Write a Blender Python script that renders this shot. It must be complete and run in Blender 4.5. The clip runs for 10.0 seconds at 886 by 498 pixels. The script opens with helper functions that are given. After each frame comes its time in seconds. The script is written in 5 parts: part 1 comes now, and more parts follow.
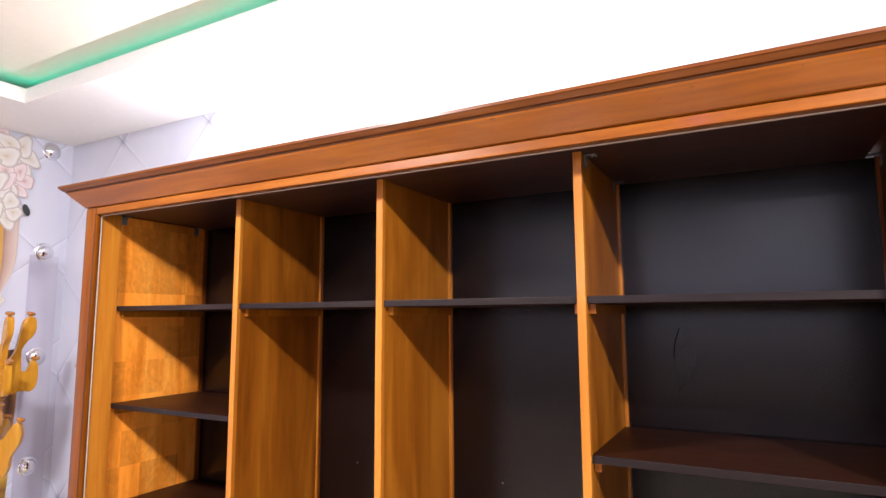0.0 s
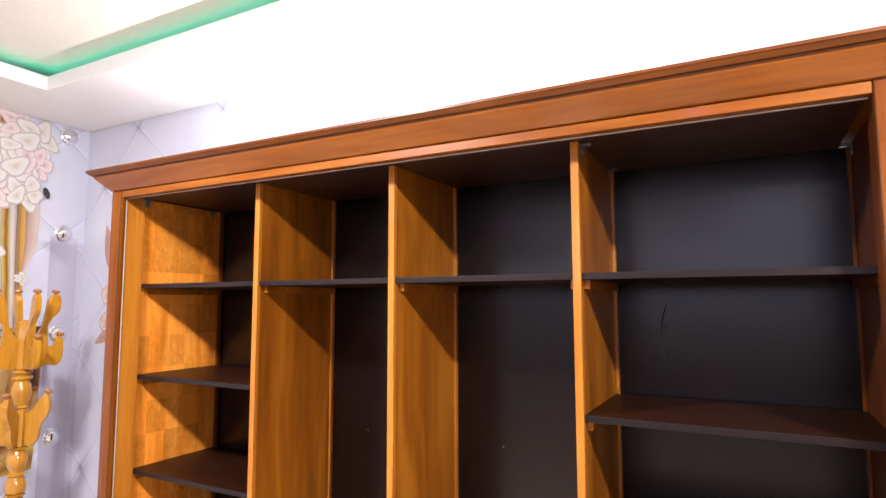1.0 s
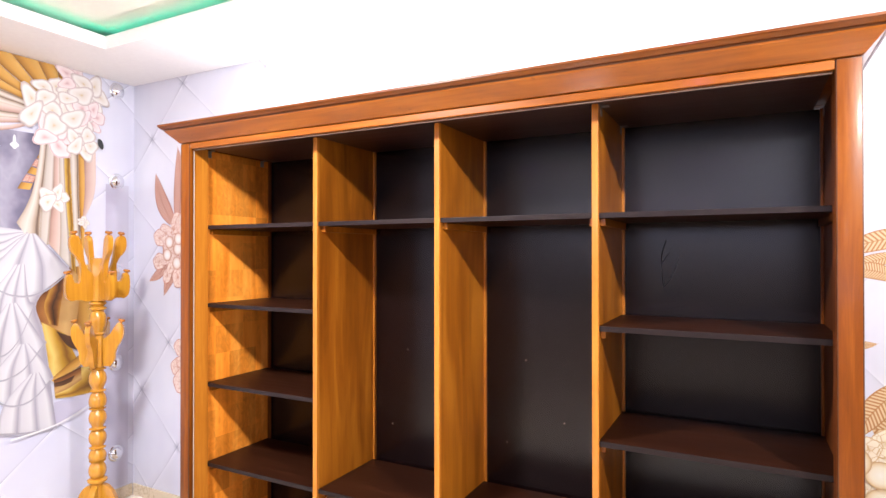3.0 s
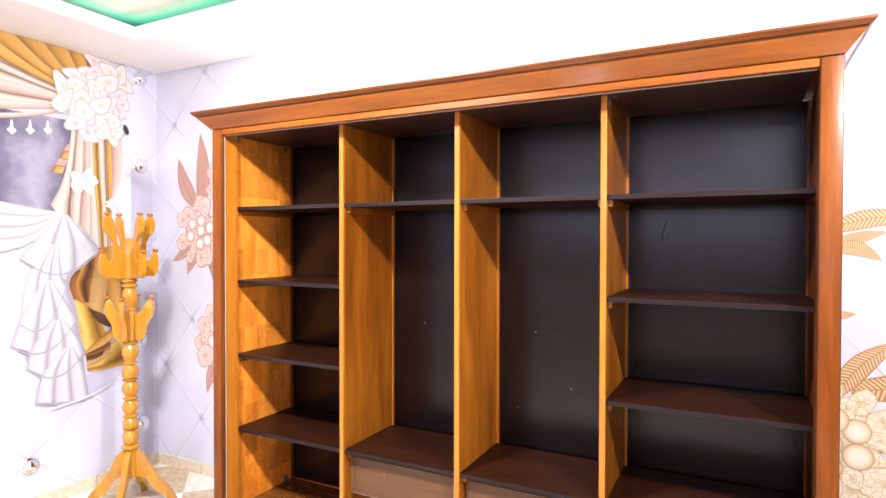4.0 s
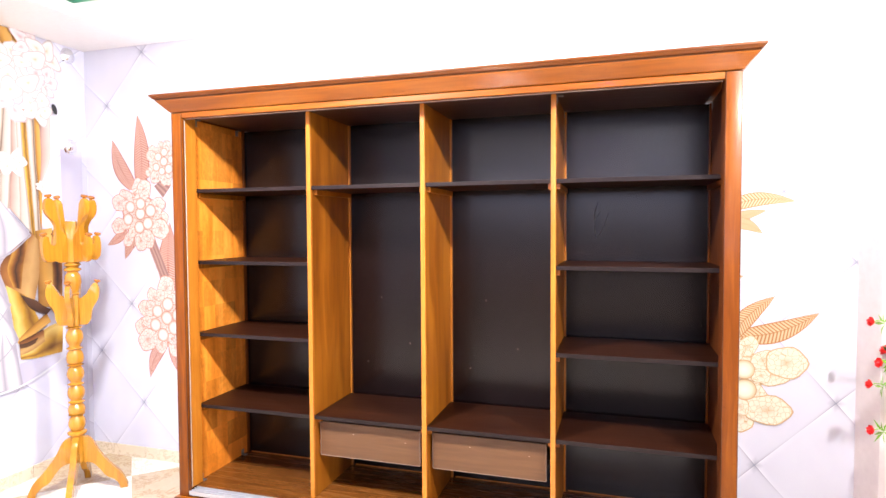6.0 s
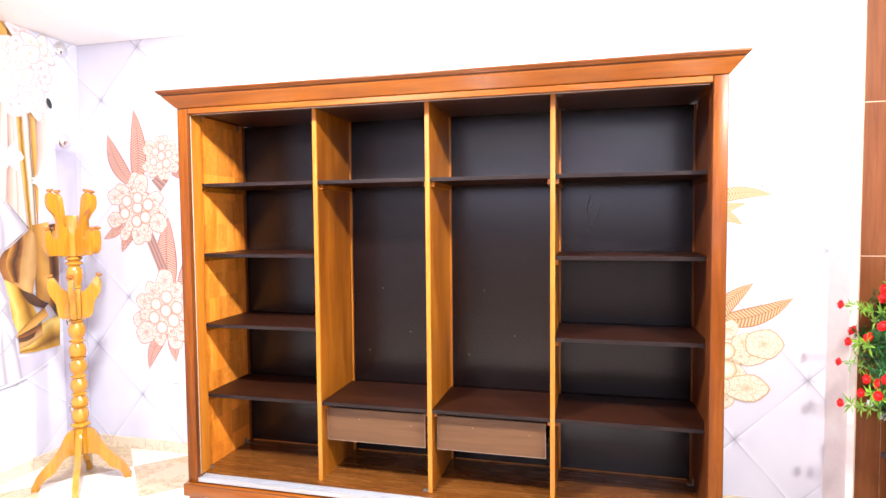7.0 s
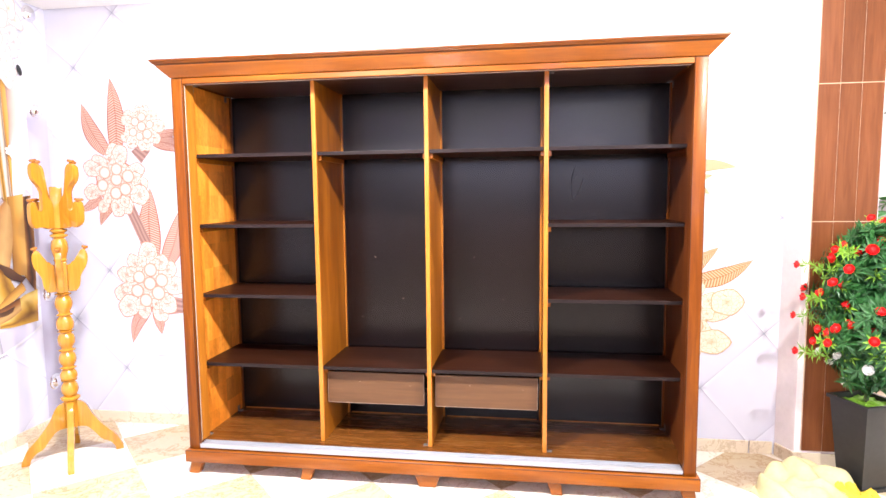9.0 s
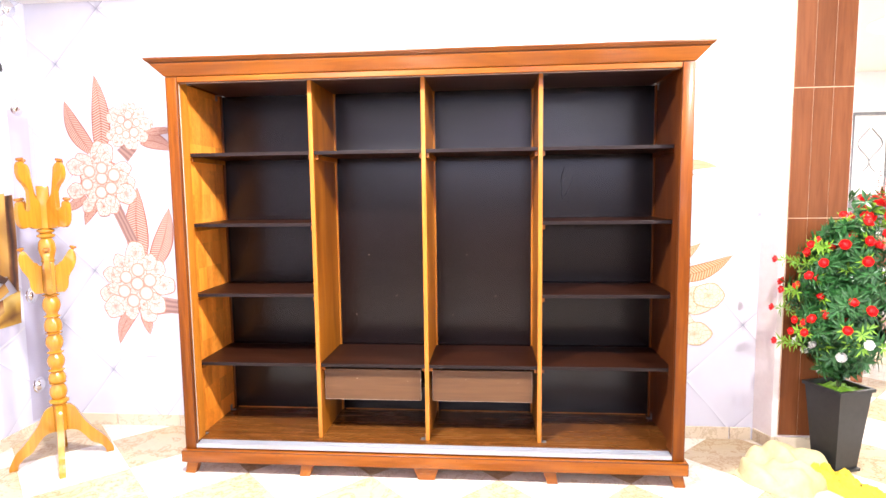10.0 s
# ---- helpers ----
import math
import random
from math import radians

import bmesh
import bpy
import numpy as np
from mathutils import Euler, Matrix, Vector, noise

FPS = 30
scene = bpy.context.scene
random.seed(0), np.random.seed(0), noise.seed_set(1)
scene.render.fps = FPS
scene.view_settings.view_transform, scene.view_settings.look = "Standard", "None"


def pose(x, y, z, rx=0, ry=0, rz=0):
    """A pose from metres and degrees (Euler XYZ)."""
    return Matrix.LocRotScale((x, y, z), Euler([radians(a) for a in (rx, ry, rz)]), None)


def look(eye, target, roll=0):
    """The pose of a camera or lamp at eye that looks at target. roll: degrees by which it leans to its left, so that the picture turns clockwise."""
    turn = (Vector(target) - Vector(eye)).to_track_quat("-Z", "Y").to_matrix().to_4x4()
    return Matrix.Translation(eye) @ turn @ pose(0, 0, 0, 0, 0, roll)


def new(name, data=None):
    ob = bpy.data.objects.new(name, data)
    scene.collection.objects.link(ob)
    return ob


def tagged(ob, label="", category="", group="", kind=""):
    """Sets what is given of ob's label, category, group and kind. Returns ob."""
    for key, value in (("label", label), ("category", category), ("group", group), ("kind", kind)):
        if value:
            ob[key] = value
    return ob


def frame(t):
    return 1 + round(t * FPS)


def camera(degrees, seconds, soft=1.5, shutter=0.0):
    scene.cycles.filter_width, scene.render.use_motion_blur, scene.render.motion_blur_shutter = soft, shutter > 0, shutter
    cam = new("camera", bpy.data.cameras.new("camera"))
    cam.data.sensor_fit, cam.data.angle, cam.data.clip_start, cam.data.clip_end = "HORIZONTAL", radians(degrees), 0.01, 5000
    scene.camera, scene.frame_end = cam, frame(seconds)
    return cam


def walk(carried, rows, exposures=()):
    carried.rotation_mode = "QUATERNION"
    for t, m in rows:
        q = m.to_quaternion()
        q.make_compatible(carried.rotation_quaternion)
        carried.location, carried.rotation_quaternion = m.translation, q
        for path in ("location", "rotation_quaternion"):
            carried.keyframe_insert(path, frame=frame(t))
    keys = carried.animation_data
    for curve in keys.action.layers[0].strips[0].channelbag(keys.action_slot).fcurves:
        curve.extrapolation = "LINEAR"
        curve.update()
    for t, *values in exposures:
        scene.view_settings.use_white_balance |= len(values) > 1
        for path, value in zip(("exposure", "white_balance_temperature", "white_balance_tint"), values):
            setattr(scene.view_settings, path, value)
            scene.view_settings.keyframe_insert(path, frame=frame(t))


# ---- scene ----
cam = camera(75.0, 10.0)
PATH = [
    (0, (1.008, -1.356, 1.749), (0.07, 0.394, 1.983), -0.3),
    (0.5, (1.038, -1.422, 1.742), (0.102, 0.333, 1.956), -0.2),
    (1, (1.054, -1.499, 1.719), (0.116, 0.258, 1.902), -0.1),
    (1.5, (1.06, -1.601, 1.703), (0.128, 0.163, 1.843), -0.1),
    (2, (1.067, -1.709, 1.681), (0.133, 0.058, 1.77), -0.0),
    (2.5, (1.078, -1.797, 1.672), (0.146, -0.028, 1.719), 0.1),
    (4, (1.085, -2.134, 1.626), (0.171, -0.355, 1.594), 0.1),
    (4.5, (1.061, -2.23, 1.605), (0.2, -0.425, 1.566), 0.2),
    (5, (1.01, -2.348, 1.595), (0.265, -0.493, 1.54), 0.1),
    (5.5, (0.962, -2.435, 1.589), (0.313, -0.544, 1.524), -0.1),
    (7, (0.778, -2.706, 1.588), (0.296, -0.768, 1.486), -0.5),
    (7.5, (0.733, -2.77, 1.576), (0.303, -0.82, 1.463), -0.5),
    (8, (0.676, -2.824, 1.568), (0.295, -0.866, 1.424), -0.6),
    (8.5, (0.606, -2.87, 1.564), (0.267, -0.907, 1.396), -0.6),
    (9, (0.52, -2.92, 1.561), (0.235, -0.949, 1.374), -0.6),
    (9.5, (0.439, -2.963, 1.555), (0.213, -0.984, 1.365), -0.7),
    (10, (0.368, -3.003, 1.57), (0.196, -1.02, 1.373), -0.7),
]
walk(cam, [(t, look(eye, target, roll)) for t, eye, target, roll in PATH],
     [(0.0, -0.62), (2.5, -0.33), (4.5, 0.03), (7.0, 0.26), (10.0, 0.36)])

# ---- plan ----
WALL_Y, WALL_X = 0.64, -2.667
SOFFIT, LIP, CEIL = 2.815, 2.888, 2.942
COVE_X, COVE_Y = -2.12, 0.097

# ---- light ----
world = bpy.data.worlds.new("world")
scene.world = world
world.use_nodes = True
world.node_tree.nodes["Background"].inputs[0].default_value = (0.9, 0.93, 1.0, 1)
world.node_tree.nodes["Background"].inputs[1].default_value = 0.8


def disk_lamp(name, x, y, z, size, watts, colour=(1, 0.96, 0.9), spread=180):
    data = bpy.data.lights.new(name, "AREA")
    data.shape, data.size, data.energy, data.color, data.spread = "DISK", size, watts, colour, radians(spread)
    lamp = new(name, data)
    lamp.matrix_world = pose(x, y, z)
    return lamp


# unseen lamp, added to brighten the left walls and the left lining
LEFT_FILL = (-0.6, -1.38)
KEY = (2.08, -1.38, 2.85)
# unseen ceiling panels, added for fill and for sheen on the back boards
FILL_PANELS = ((1.4, -5.0), (-1.8, -7.2), (-0.4, -7.2), (1.0, -7.2), (2.4, -7.2))
disk_lamp("key_lamp", *KEY, 0.12, 185, (1, 0.985, 0.965)).matrix_world = look(KEY, (-1.2, 0.3, 1.3))
for px, py in FILL_PANELS:
    disk_lamp("fill_panel_lamp", px, py, 2.912, 0.55, 30 if py < -6 else 40, (1, 0.93, 0.88) if py < -6 else (0.74, 0.78, 1))
# hidden uplight, added to whiten the upper wall and soffit
wash = bpy.data.lights.new("wash_fill_lamp", "AREA")
wash.shape, wash.size, wash.size_y, wash.energy, wash.color = "RECTANGLE", 2.3, 0.03, 46, (0.97, 0.97, 1)
new("wash_fill_lamp", wash).matrix_world = pose(-0.15, 0.40, 2.314, 180, 0, 0)
disk_lamp("left_fill_lamp", *LEFT_FILL, 2.912, 0.32, 215, (0.97, 0.98, 1))
transom = bpy.data.lights.new("transom_light", "AREA")
transom.shape, transom.size, transom.size_y, transom.energy, transom.color = "RECTANGLE", 8.0, 0.70, 135, (0.66, 0.68, 1)
new("transom_light", transom).matrix_world = pose(1.65, -8.96, 2.42, 90, 0, 0)
# unseen window in the right wall, added as soft fill from that side
window = bpy.data.lights.new("window_fill_light", "AREA")
window.shape, window.size, window.size_y, window.energy, window.color = "RECTANGLE", 3.8, 2.1, 65, (0.88, 0.94, 1)
new("window_fill_light", window).matrix_world = pose(5.97, -2.6, 1.45, 90, 0, 90)
# unseen lamp, added to make the hall beyond the column bright
disk_lamp("hall_fill_lamp", 4.0, 2.2, 2.912, 0.9, 160, (1, 0.98, 0.96))


# ---- materials ----
def shader(name, rough=0.5, metal=0.0, coat=0.0):
    m = bpy.data.materials.new(name)
    m.use_nodes = True
    n, l = m.node_tree.nodes, m.node_tree.links
    b = n["Principled BSDF"]
    b.inputs["Roughness"].default_value, b.inputs["Metallic"].default_value = rough, metal
    b.inputs["Coat Weight"].default_value, b.inputs["Coat Roughness"].default_value = coat, 0.12
    return m, n, l, b


def add(n, kind, **values):
    node = n.new(kind)
    for key, value in values.items():
        node.inputs[key.replace("_", " ")].default_value = value
    return node


def maths(n, l, op, a, b=None):
    node = n.new("ShaderNodeMath")
    node.operation = op
    for k, v in enumerate((a, b)):
        if v is None:
            continue
        if isinstance(v, (int, float)):
            node.inputs[k].default_value = v
        else:
            l.new(v, node.inputs[k])
    return node.outputs[0]


def ramp(n, l, fac, stops):
    node = n.new("ShaderNodeValToRGB")
    e = node.color_ramp.elements
    while len(e) < len(stops):
        e.new(0.5)
    for k, (p, c) in enumerate(stops):
        e[k].position, e[k].color = p, (*c, 1)
    l.new(fac, node.inputs[0])
    return node.outputs[0]


def mixed(n, l, fac, a, b, mode="MIX"):
    node = n.new("ShaderNodeMix")
    node.data_type, node.blend_type = "RGBA", mode
    for k, v in ((0, fac), (6, a), (7, b)):
        if isinstance(v, (int, float)):
            node.inputs[k].default_value = v
        elif isinstance(v, tuple):
            node.inputs[k].default_value = (*v, 1)
        else:
            l.new(v, node.inputs[k])
    return node.outputs[2]


def bumped(n, l, b, height, strength, distance=0.002):
    node = add(n, "ShaderNodeBump", Strength=strength, Distance=distance)
    l.new(height, node.inputs["Height"])
    l.new(node.outputs[0], b.inputs["Normal"])


def coords(n, l, scale):
    node = n.new("ShaderNodeMapping")
    node.inputs["Scale"].default_value = scale
    l.new(n.new("ShaderNodeTexCoord").outputs["Object"], node.inputs[0])
    return node.outputs[0]


def noise_of(n, l, vector, scale, detail=4.0, rough=0.55, distort=0.0):
    node = add(n, "ShaderNodeTexNoise", Scale=scale, Detail=detail, Roughness=rough, Distortion=distort)
    l.new(vector, node.inputs["Vector"])
    return node.outputs[0]


def wood(name, dark, mid, light, axis, rough=0.35, coat=0.3, figure=0.25, contrast=1.0, relief=0.12, patch=0.0, pits=0.0, spec=0.34, gloss_vary=0.2):
    """Varnished wood with its grain along one axis: fibres, broad figure and pores."""
    m, n, l, b = shader(name, rough, 0, coat)
    long = [14.0, 14.0, 14.0]
    long[axis] = 0.9
    fibre = noise_of(n, l, coords(n, l, tuple(long)), 3.0, 8, 0.65, 0.6)
    broad = noise_of(n, l, coords(n, l, tuple(v * 0.25 + 0.4 for v in long)), 1.6, 3, 0.5, 1.2)
    both = maths(n, l, "ADD", maths(n, l, "MULTIPLY", fibre, 1 - figure), maths(n, l, "MULTIPLY", broad, figure))
    colour = ramp(n, l, both, ((0.5 - 0.22 * contrast, dark), (0.5, mid), (0.5 + 0.2 * contrast, light)))
    if pits:
        dots = noise_of(n, l, coords(n, l, (30.0, 60.0, 60.0)), 1.0, 2, 0.5)
        colour = mixed(n, l, maths(n, l, "MULTIPLY", ramp(n, l, dots, ((0.70, (0, 0, 0)), (0.76, (1, 1, 1)))), pits), colour, dark)
    if patch:
        snap = n.new("ShaderNodeVectorMath")
        snap.operation = "FLOOR"
        l.new(coords(n, l, (1.0, 11.0, 7.0)), snap.inputs[0])
        white = n.new("ShaderNodeTexWhiteNoise")
        l.new(snap.outputs[0], white.inputs["Vector"])
        flame = noise_of(n, l, coords(n, l, (3.0, 17.0, 12.0)), 1.0, 4, 0.6, 2.5)
        tone = maths(n, l, "ADD", maths(n, l, "MULTIPLY", white.outputs["Value"], 0.42), maths(n, l, "MULTIPLY", flame, 0.58))
        pale = ramp(n, l, tone, ((0.25, tuple(1 - patch for _ in range(3))), (0.64, (1, 1, 1))))
        colour = mixed(n, l, 1.0, colour, pale, "MULTIPLY")
    b.inputs["Specular IOR Level"].default_value = spec
    rnd = n.new("ShaderNodeObjectInfo").outputs["Random"]
    hsv = add(n, "ShaderNodeHueSaturation", Saturation=1.0)
    l.new(maths(n, l, "ADD", maths(n, l, "MULTIPLY", rnd, 0.16), 0.92), hsv.inputs["Value"])
    l.new(colour, hsv.inputs["Color"])
    l.new(hsv.outputs[0], b.inputs["Base Color"])
    l.new(maths(n, l, "ADD", maths(n, l, "MULTIPLY", fibre, gloss_vary), rough - 0.5 * gloss_vary), b.inputs["Roughness"])
    bumped(n, l, b, fibre, relief)
    return m


def plain(name, colour, rough=0.5, metal=0.0, coat=0.0, vary=0.12, scale=18.0, bump=0.1):
    m, n, l, b = shader(name, rough, metal, coat)
    grain = noise_of(n, l, coords(n, l, (1, 1, 1)), scale, 5)
    lo, hi = tuple(c * (1 - vary) for c in colour), tuple(min(1, c * (1 + vary)) for c in colour)
    l.new(ramp(n, l, grain, ((0.3, lo), (0.7, hi))), b.inputs["Base Color"])
    bumped(n, l, b, grain, bump)
    return m


def glow(name, colour, strength):
    m, n, l, b = shader(name)
    b.inputs["Base Color"].default_value = (*colour, 1)
    b.inputs["Emission Color"].default_value = (*colour, 1)
    b.inputs["Emission Strength"].default_value = strength
    return m


def wallpaper(name, axis, a, h, a0, z0, splay, low, high):
    """Printed quilted wallpaper: a lattice of seams that meet at buttons, on pale lavender satin."""
    m, n, l, b = shader(name, 0.45)
    xyz = n.new("ShaderNodeSeparateXYZ")
    l.new(n.new("ShaderNodeTexCoord").outputs["Object"], xyz.inputs[0])
    across, up = xyz.outputs[axis], xyz.outputs[2]
    wob = noise_of(n, l, coords(n, l, (1, 1, 1)), 1.3, 2)
    lean = maths(n, l, "SUBTRACT", 1.0, maths(n, l, "MULTIPLY", maths(n, l, "SUBTRACT", up, 0.4), splay))
    across = maths(n, l, "ADD", maths(n, l, "MULTIPLY", across, lean), maths(n, l, "MULTIPLY", wob, 0.05))
    u = maths(n, l, "DIVIDE", maths(n, l, "SUBTRACT", across, a0 + 0.025), 2 * a)
    v = maths(n, l, "DIVIDE", maths(n, l, "SUBTRACT", up, z0), 2 * h)
    d, signed = [], []
    for op in ("ADD", "SUBTRACT"):
        f = maths(n, l, "FRACT", maths(n, l, "ADD", maths(n, l, op, u, v), 50.5))
        signed.append(f)
        d.append(maths(n, l, "ABSOLUTE", maths(n, l, "SUBTRACT", f, 0.5)))
    far = maths(n, l, "MAXIMUM", d[0], d[1])
    k0, k5, k9 = (0, 0, 0), (0.35, 0.35, 0.35), (1, 1, 1)
    dark = [ramp(n, l, f, ((0.40, k0), (0.47, (0.10, 0.10, 0.10)), (0.492, k5), (0.500, k9), (0.506, k0))) for f in signed]
    pale = [ramp(n, l, f, ((0.500, k0), (0.508, k9), (0.516, k5), (0.56, k0))) for f in signed]
    reach = ramp(n, l, far, ((0.0, (1, 1, 1)), (0.06, (0.95, 0.95, 0.95)), (0.25, (0.55, 0.55, 0.55)), (0.5, (0.25, 0.25, 0.25))))
    button = ramp(n, l, far, ((0.0, (1, 1, 1)), (0.02, (0.55, 0.55, 0.55)), (0.07, (0, 0, 0))))
    sheen = noise_of(n, l, coords(n, l, (1.2, 1.2, 0.8)), 1.4, 3)
    base = ramp(n, l, sheen, ((0.3, low), (0.7, high)))
    fold = maths(n, l, "MULTIPLY", maths(n, l, "MAXIMUM", dark[0], dark[1]), reach)
    rise = maths(n, l, "MULTIPLY", maths(n, l, "MAXIMUM", pale[0], pale[1]), reach)
    c = mixed(n, l, maths(n, l, "MULTIPLY", rise, 0.75), base, (0.80, 0.80, 0.86))
    c = mixed(n, l, maths(n, l, "MULTIPLY", fold, 0.85), c, (0.20, 0.20, 0.29))
    c = mixed(n, l, maths(n, l, "MULTIPLY", button, 0.7), c, (0.17, 0.175, 0.26))
    l.new(c, b.inputs["Base Color"])
    bumped(n, l, b, noise_of(n, l, coords(n, l, (1, 1, 1)), 300, 2), 0.05)
    return m


INK = 0.75


def inked(c):
    return tuple(v * INK for v in c)


def print_of(name, stops, folds=1.0, warp=0.08, rough=0.5):
    """Printed cloth: colours run across a strip, repeated by its folds."""
    m, n, l, b = shader(name, rough)
    uv = n.new("ShaderNodeSeparateXYZ")
    l.new(n.new("ShaderNodeTexCoord").outputs["UV"], uv.inputs[0])
    wob = noise_of(n, l, coords(n, l, (1, 1, 1)), 5.0, 3)
    u = maths(n, l, "ADD", maths(n, l, "MULTIPLY", uv.outputs[0], folds), maths(n, l, "MULTIPLY", wob, warp * folds))
    u = maths(n, l, "PINGPONG", u, 1.0)
    l.new(ramp(n, l, u, [(p, inked(c)) for p, c in stops]), b.inputs["Base Color"])
    return m


def filigree(name, line, ground, scale):
    """Printed beadwork: fine dark lines round pale cells."""
    line, ground = inked(line), inked(ground)
    m, n, l, b = shader(name, 0.45)
    v = n.new("ShaderNodeTexVoronoi")
    v.feature = "DISTANCE_TO_EDGE"
    v.inputs["Scale"].default_value = scale
    l.new(coords(n, l, (1, 1, 1)), v.inputs["Vector"])
    uv = n.new("ShaderNodeSeparateXYZ")
    l.new(n.new("ShaderNodeTexCoord").outputs["UV"], uv.inputs[0])
    rim = ramp(n, l, uv.outputs[0], ((0.0, (0.7, 0.7, 0.7)), (0.35, (0.1, 0.1, 0.1)), (0.90, (0.02, 0.02, 0.02)), (0.955, (0.9, 0.9, 0.9))))
    c = ramp(n, l, v.outputs["Distance"], ((0.0, line), (0.055, ground)))
    l.new(mixed(n, l, rim, c, line), b.inputs["Base Color"])
    return m


def ribbed(name, dark, light, count):
    """Printed feather leaf: slanting ribs on either side of a beaded middle."""
    dark, light = inked(dark), inked(light)
    m, n, l, b = shader(name, 0.45)
    uv = n.new("ShaderNodeSeparateXYZ")
    l.new(n.new("ShaderNodeTexCoord").outputs["UV"], uv.inputs[0])
    side = maths(n, l, "ABSOLUTE", maths(n, l, "SUBTRACT", uv.outputs[0], 0.5))
    t = maths(n, l, "ADD", maths(n, l, "MULTIPLY", uv.outputs[1], count), maths(n, l, "MULTIPLY", side, 7.0))
    w = maths(n, l, "PINGPONG", t, 1.0)
    c = ramp(n, l, w, ((0.2, dark), (0.75, light)))
    edge = ramp(n, l, side, ((0.0, (1, 1, 1)), (0.04, (0.0, 0.0, 0.0)), (0.42, (0, 0, 0)), (0.47, (1, 1, 1))))
    l.new(mixed(n, l, edge, c, dark), b.inputs["Base Color"])
    return m


def tile_stone(name, base, vein, amount):
    m, n, l, b = shader(name, 0.14)
    v = coords(n, l, (1, 1, 1))
    rnd = n.new("ShaderNodeObjectInfo").outputs["Random"]
    shift = n.new("ShaderNodeVectorMath")
    shift.operation = "ADD"
    l.new(v, shift.inputs[0])
    l.new(maths(n, l, "MULTIPLY", rnd, 40.0), shift.inputs[1])
    big = noise_of(n, l, shift.outputs[0], 4.5, 9, 0.68, 1.6)
    fine = noise_of(n, l, shift.outputs[0], 26.0, 5, 0.6, 0.4)
    k = maths(n, l, "ADD", maths(n, l, "MULTIPLY", big, 0.8), maths(n, l, "MULTIPLY", fine, 0.2))
    pale = tuple(min(1, c * 1.08) for c in base)
    l.new(ramp(n, l, k, ((0.36, base), (0.49, pale), (0.52, vein), (0.55, pale), (0.68, base))), b.inputs["Base Color"])
    l.new(maths(n, l, "ADD", maths(n, l, "MULTIPLY", fine, 0.12), 0.08), b.inputs["Roughness"])
    return m


CHERRY_V = wood("cherry_upright", (0.0645, 0.0134, 0.0014), (0.1419, 0.0346, 0.0028), (0.2408, 0.0691, 0.0056), 2, 0.36, 0.10, 0.45, 1.1, 0.08, 0.0, 0.3, 0.16)
CHERRY_H = wood("cherry_level", (0.1154, 0.0254, 0.0014), (0.2309, 0.0613, 0.0043), (0.3463, 0.1084, 0.0101), 0, 0.36, 0.40, 0.5, 1.15, 0.08, 0.0, 0.55, 0.18)
# darker cherry copy: shade of the right inner side put into the colour
SHADED_V = wood("shaded_cherry_upright", (0.0396, 0.0098, 0.0024), (0.0825, 0.0207, 0.0048), (0.1375, 0.0391, 0.0084), 2, 0.4, 0.06, 0.5, 1.1, 0.06, 0.0, 0.3, 0.15)
CAP_WOOD = wood("cherry_lip", (0.065, 0.014, 0.0015), (0.135, 0.034, 0.003), (0.23, 0.064, 0.005), 0, 0.34, 0.2, 0.5, 1.1, 0.06, 0.0, 0.3, 0.2)
GLAZE = wood("dark_glazed_edge", (0.024, 0.006, 0.0015), (0.05, 0.012, 0.002), (0.10, 0.026, 0.004), 2, 0.4, 0.1, 0.5)
EDGE_V = wood("edge_upright", (0.2899, 0.0823, 0.0085), (0.4114, 0.1355, 0.0133), (0.5049, 0.1936, 0.0242), 2, 0.35, 0.3, 0.3)
VENEER = wood("veneer", (0.1658, 0.0425, 0.0030), (0.2805, 0.0833, 0.0059), (0.3910, 0.1343, 0.0119), 2, 0.36, 0.18, 0.7, 0.72, 0.05, 0.0, 0.35, 0.24)
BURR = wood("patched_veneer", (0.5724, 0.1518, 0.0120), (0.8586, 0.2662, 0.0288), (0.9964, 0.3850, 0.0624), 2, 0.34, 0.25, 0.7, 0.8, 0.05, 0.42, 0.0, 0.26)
FLOORBOARD = wood("inner_bottom", (0.0675, 0.0196, 0.0040), (0.1170, 0.0379, 0.0072), (0.1620, 0.0598, 0.0128), 0, 0.26, 0.3, 0.5)
WENGE_H = wood("dark_shelf", (0.0120, 0.0028, 0.0012), (0.0198, 0.0053, 0.0020), (0.0312, 0.0090, 0.0037), 0, 0.45, 0.0, 0.4, 1.0, 0.08, 0.0, 0.0, 0.13)
WENGE_EDGE = wood("dark_edge", (0.0077, 0.0043, 0.0044), (0.0128, 0.0072, 0.0071), (0.0211, 0.0121, 0.0114), 0, 0.4, 0.0, 0.4, 1.0, 0.08, 0.0, 0.0, 0.2)
WENGE_V = wood("dark_back", (0.0034, 0.0013, 0.0013), (0.0049, 0.0018, 0.0018), (0.0063, 0.0026, 0.0023), 2, 0.25, 0.0, 0.92, 1.6, 0.0, 0.0, 0.0, 0.37, 0.0)
WENGE_TOP = wood("dark_top", (0.025, 0.010, 0.008), (0.04, 0.016, 0.012), (0.06, 0.025, 0.018), 0, 0.35, 0.2, 0.4)
DRAWER_WOOD = wood("drawer_front", (0.0665, 0.0281, 0.0121), (0.0997, 0.0443, 0.0187), (0.1330, 0.0626, 0.0275), 0, 0.42, 0.0, 0.35)
BANDING = plain("raw_edge", (0.42, 0.32, 0.26), 0.7)
SCUFF = plain("scuff", (0.0055, 0.0042, 0.0045), 0.33)
ALUMINIUM = plain("aluminium", (0.50, 0.51, 0.55), 0.42, 0.7, 0, 0.05, 60)
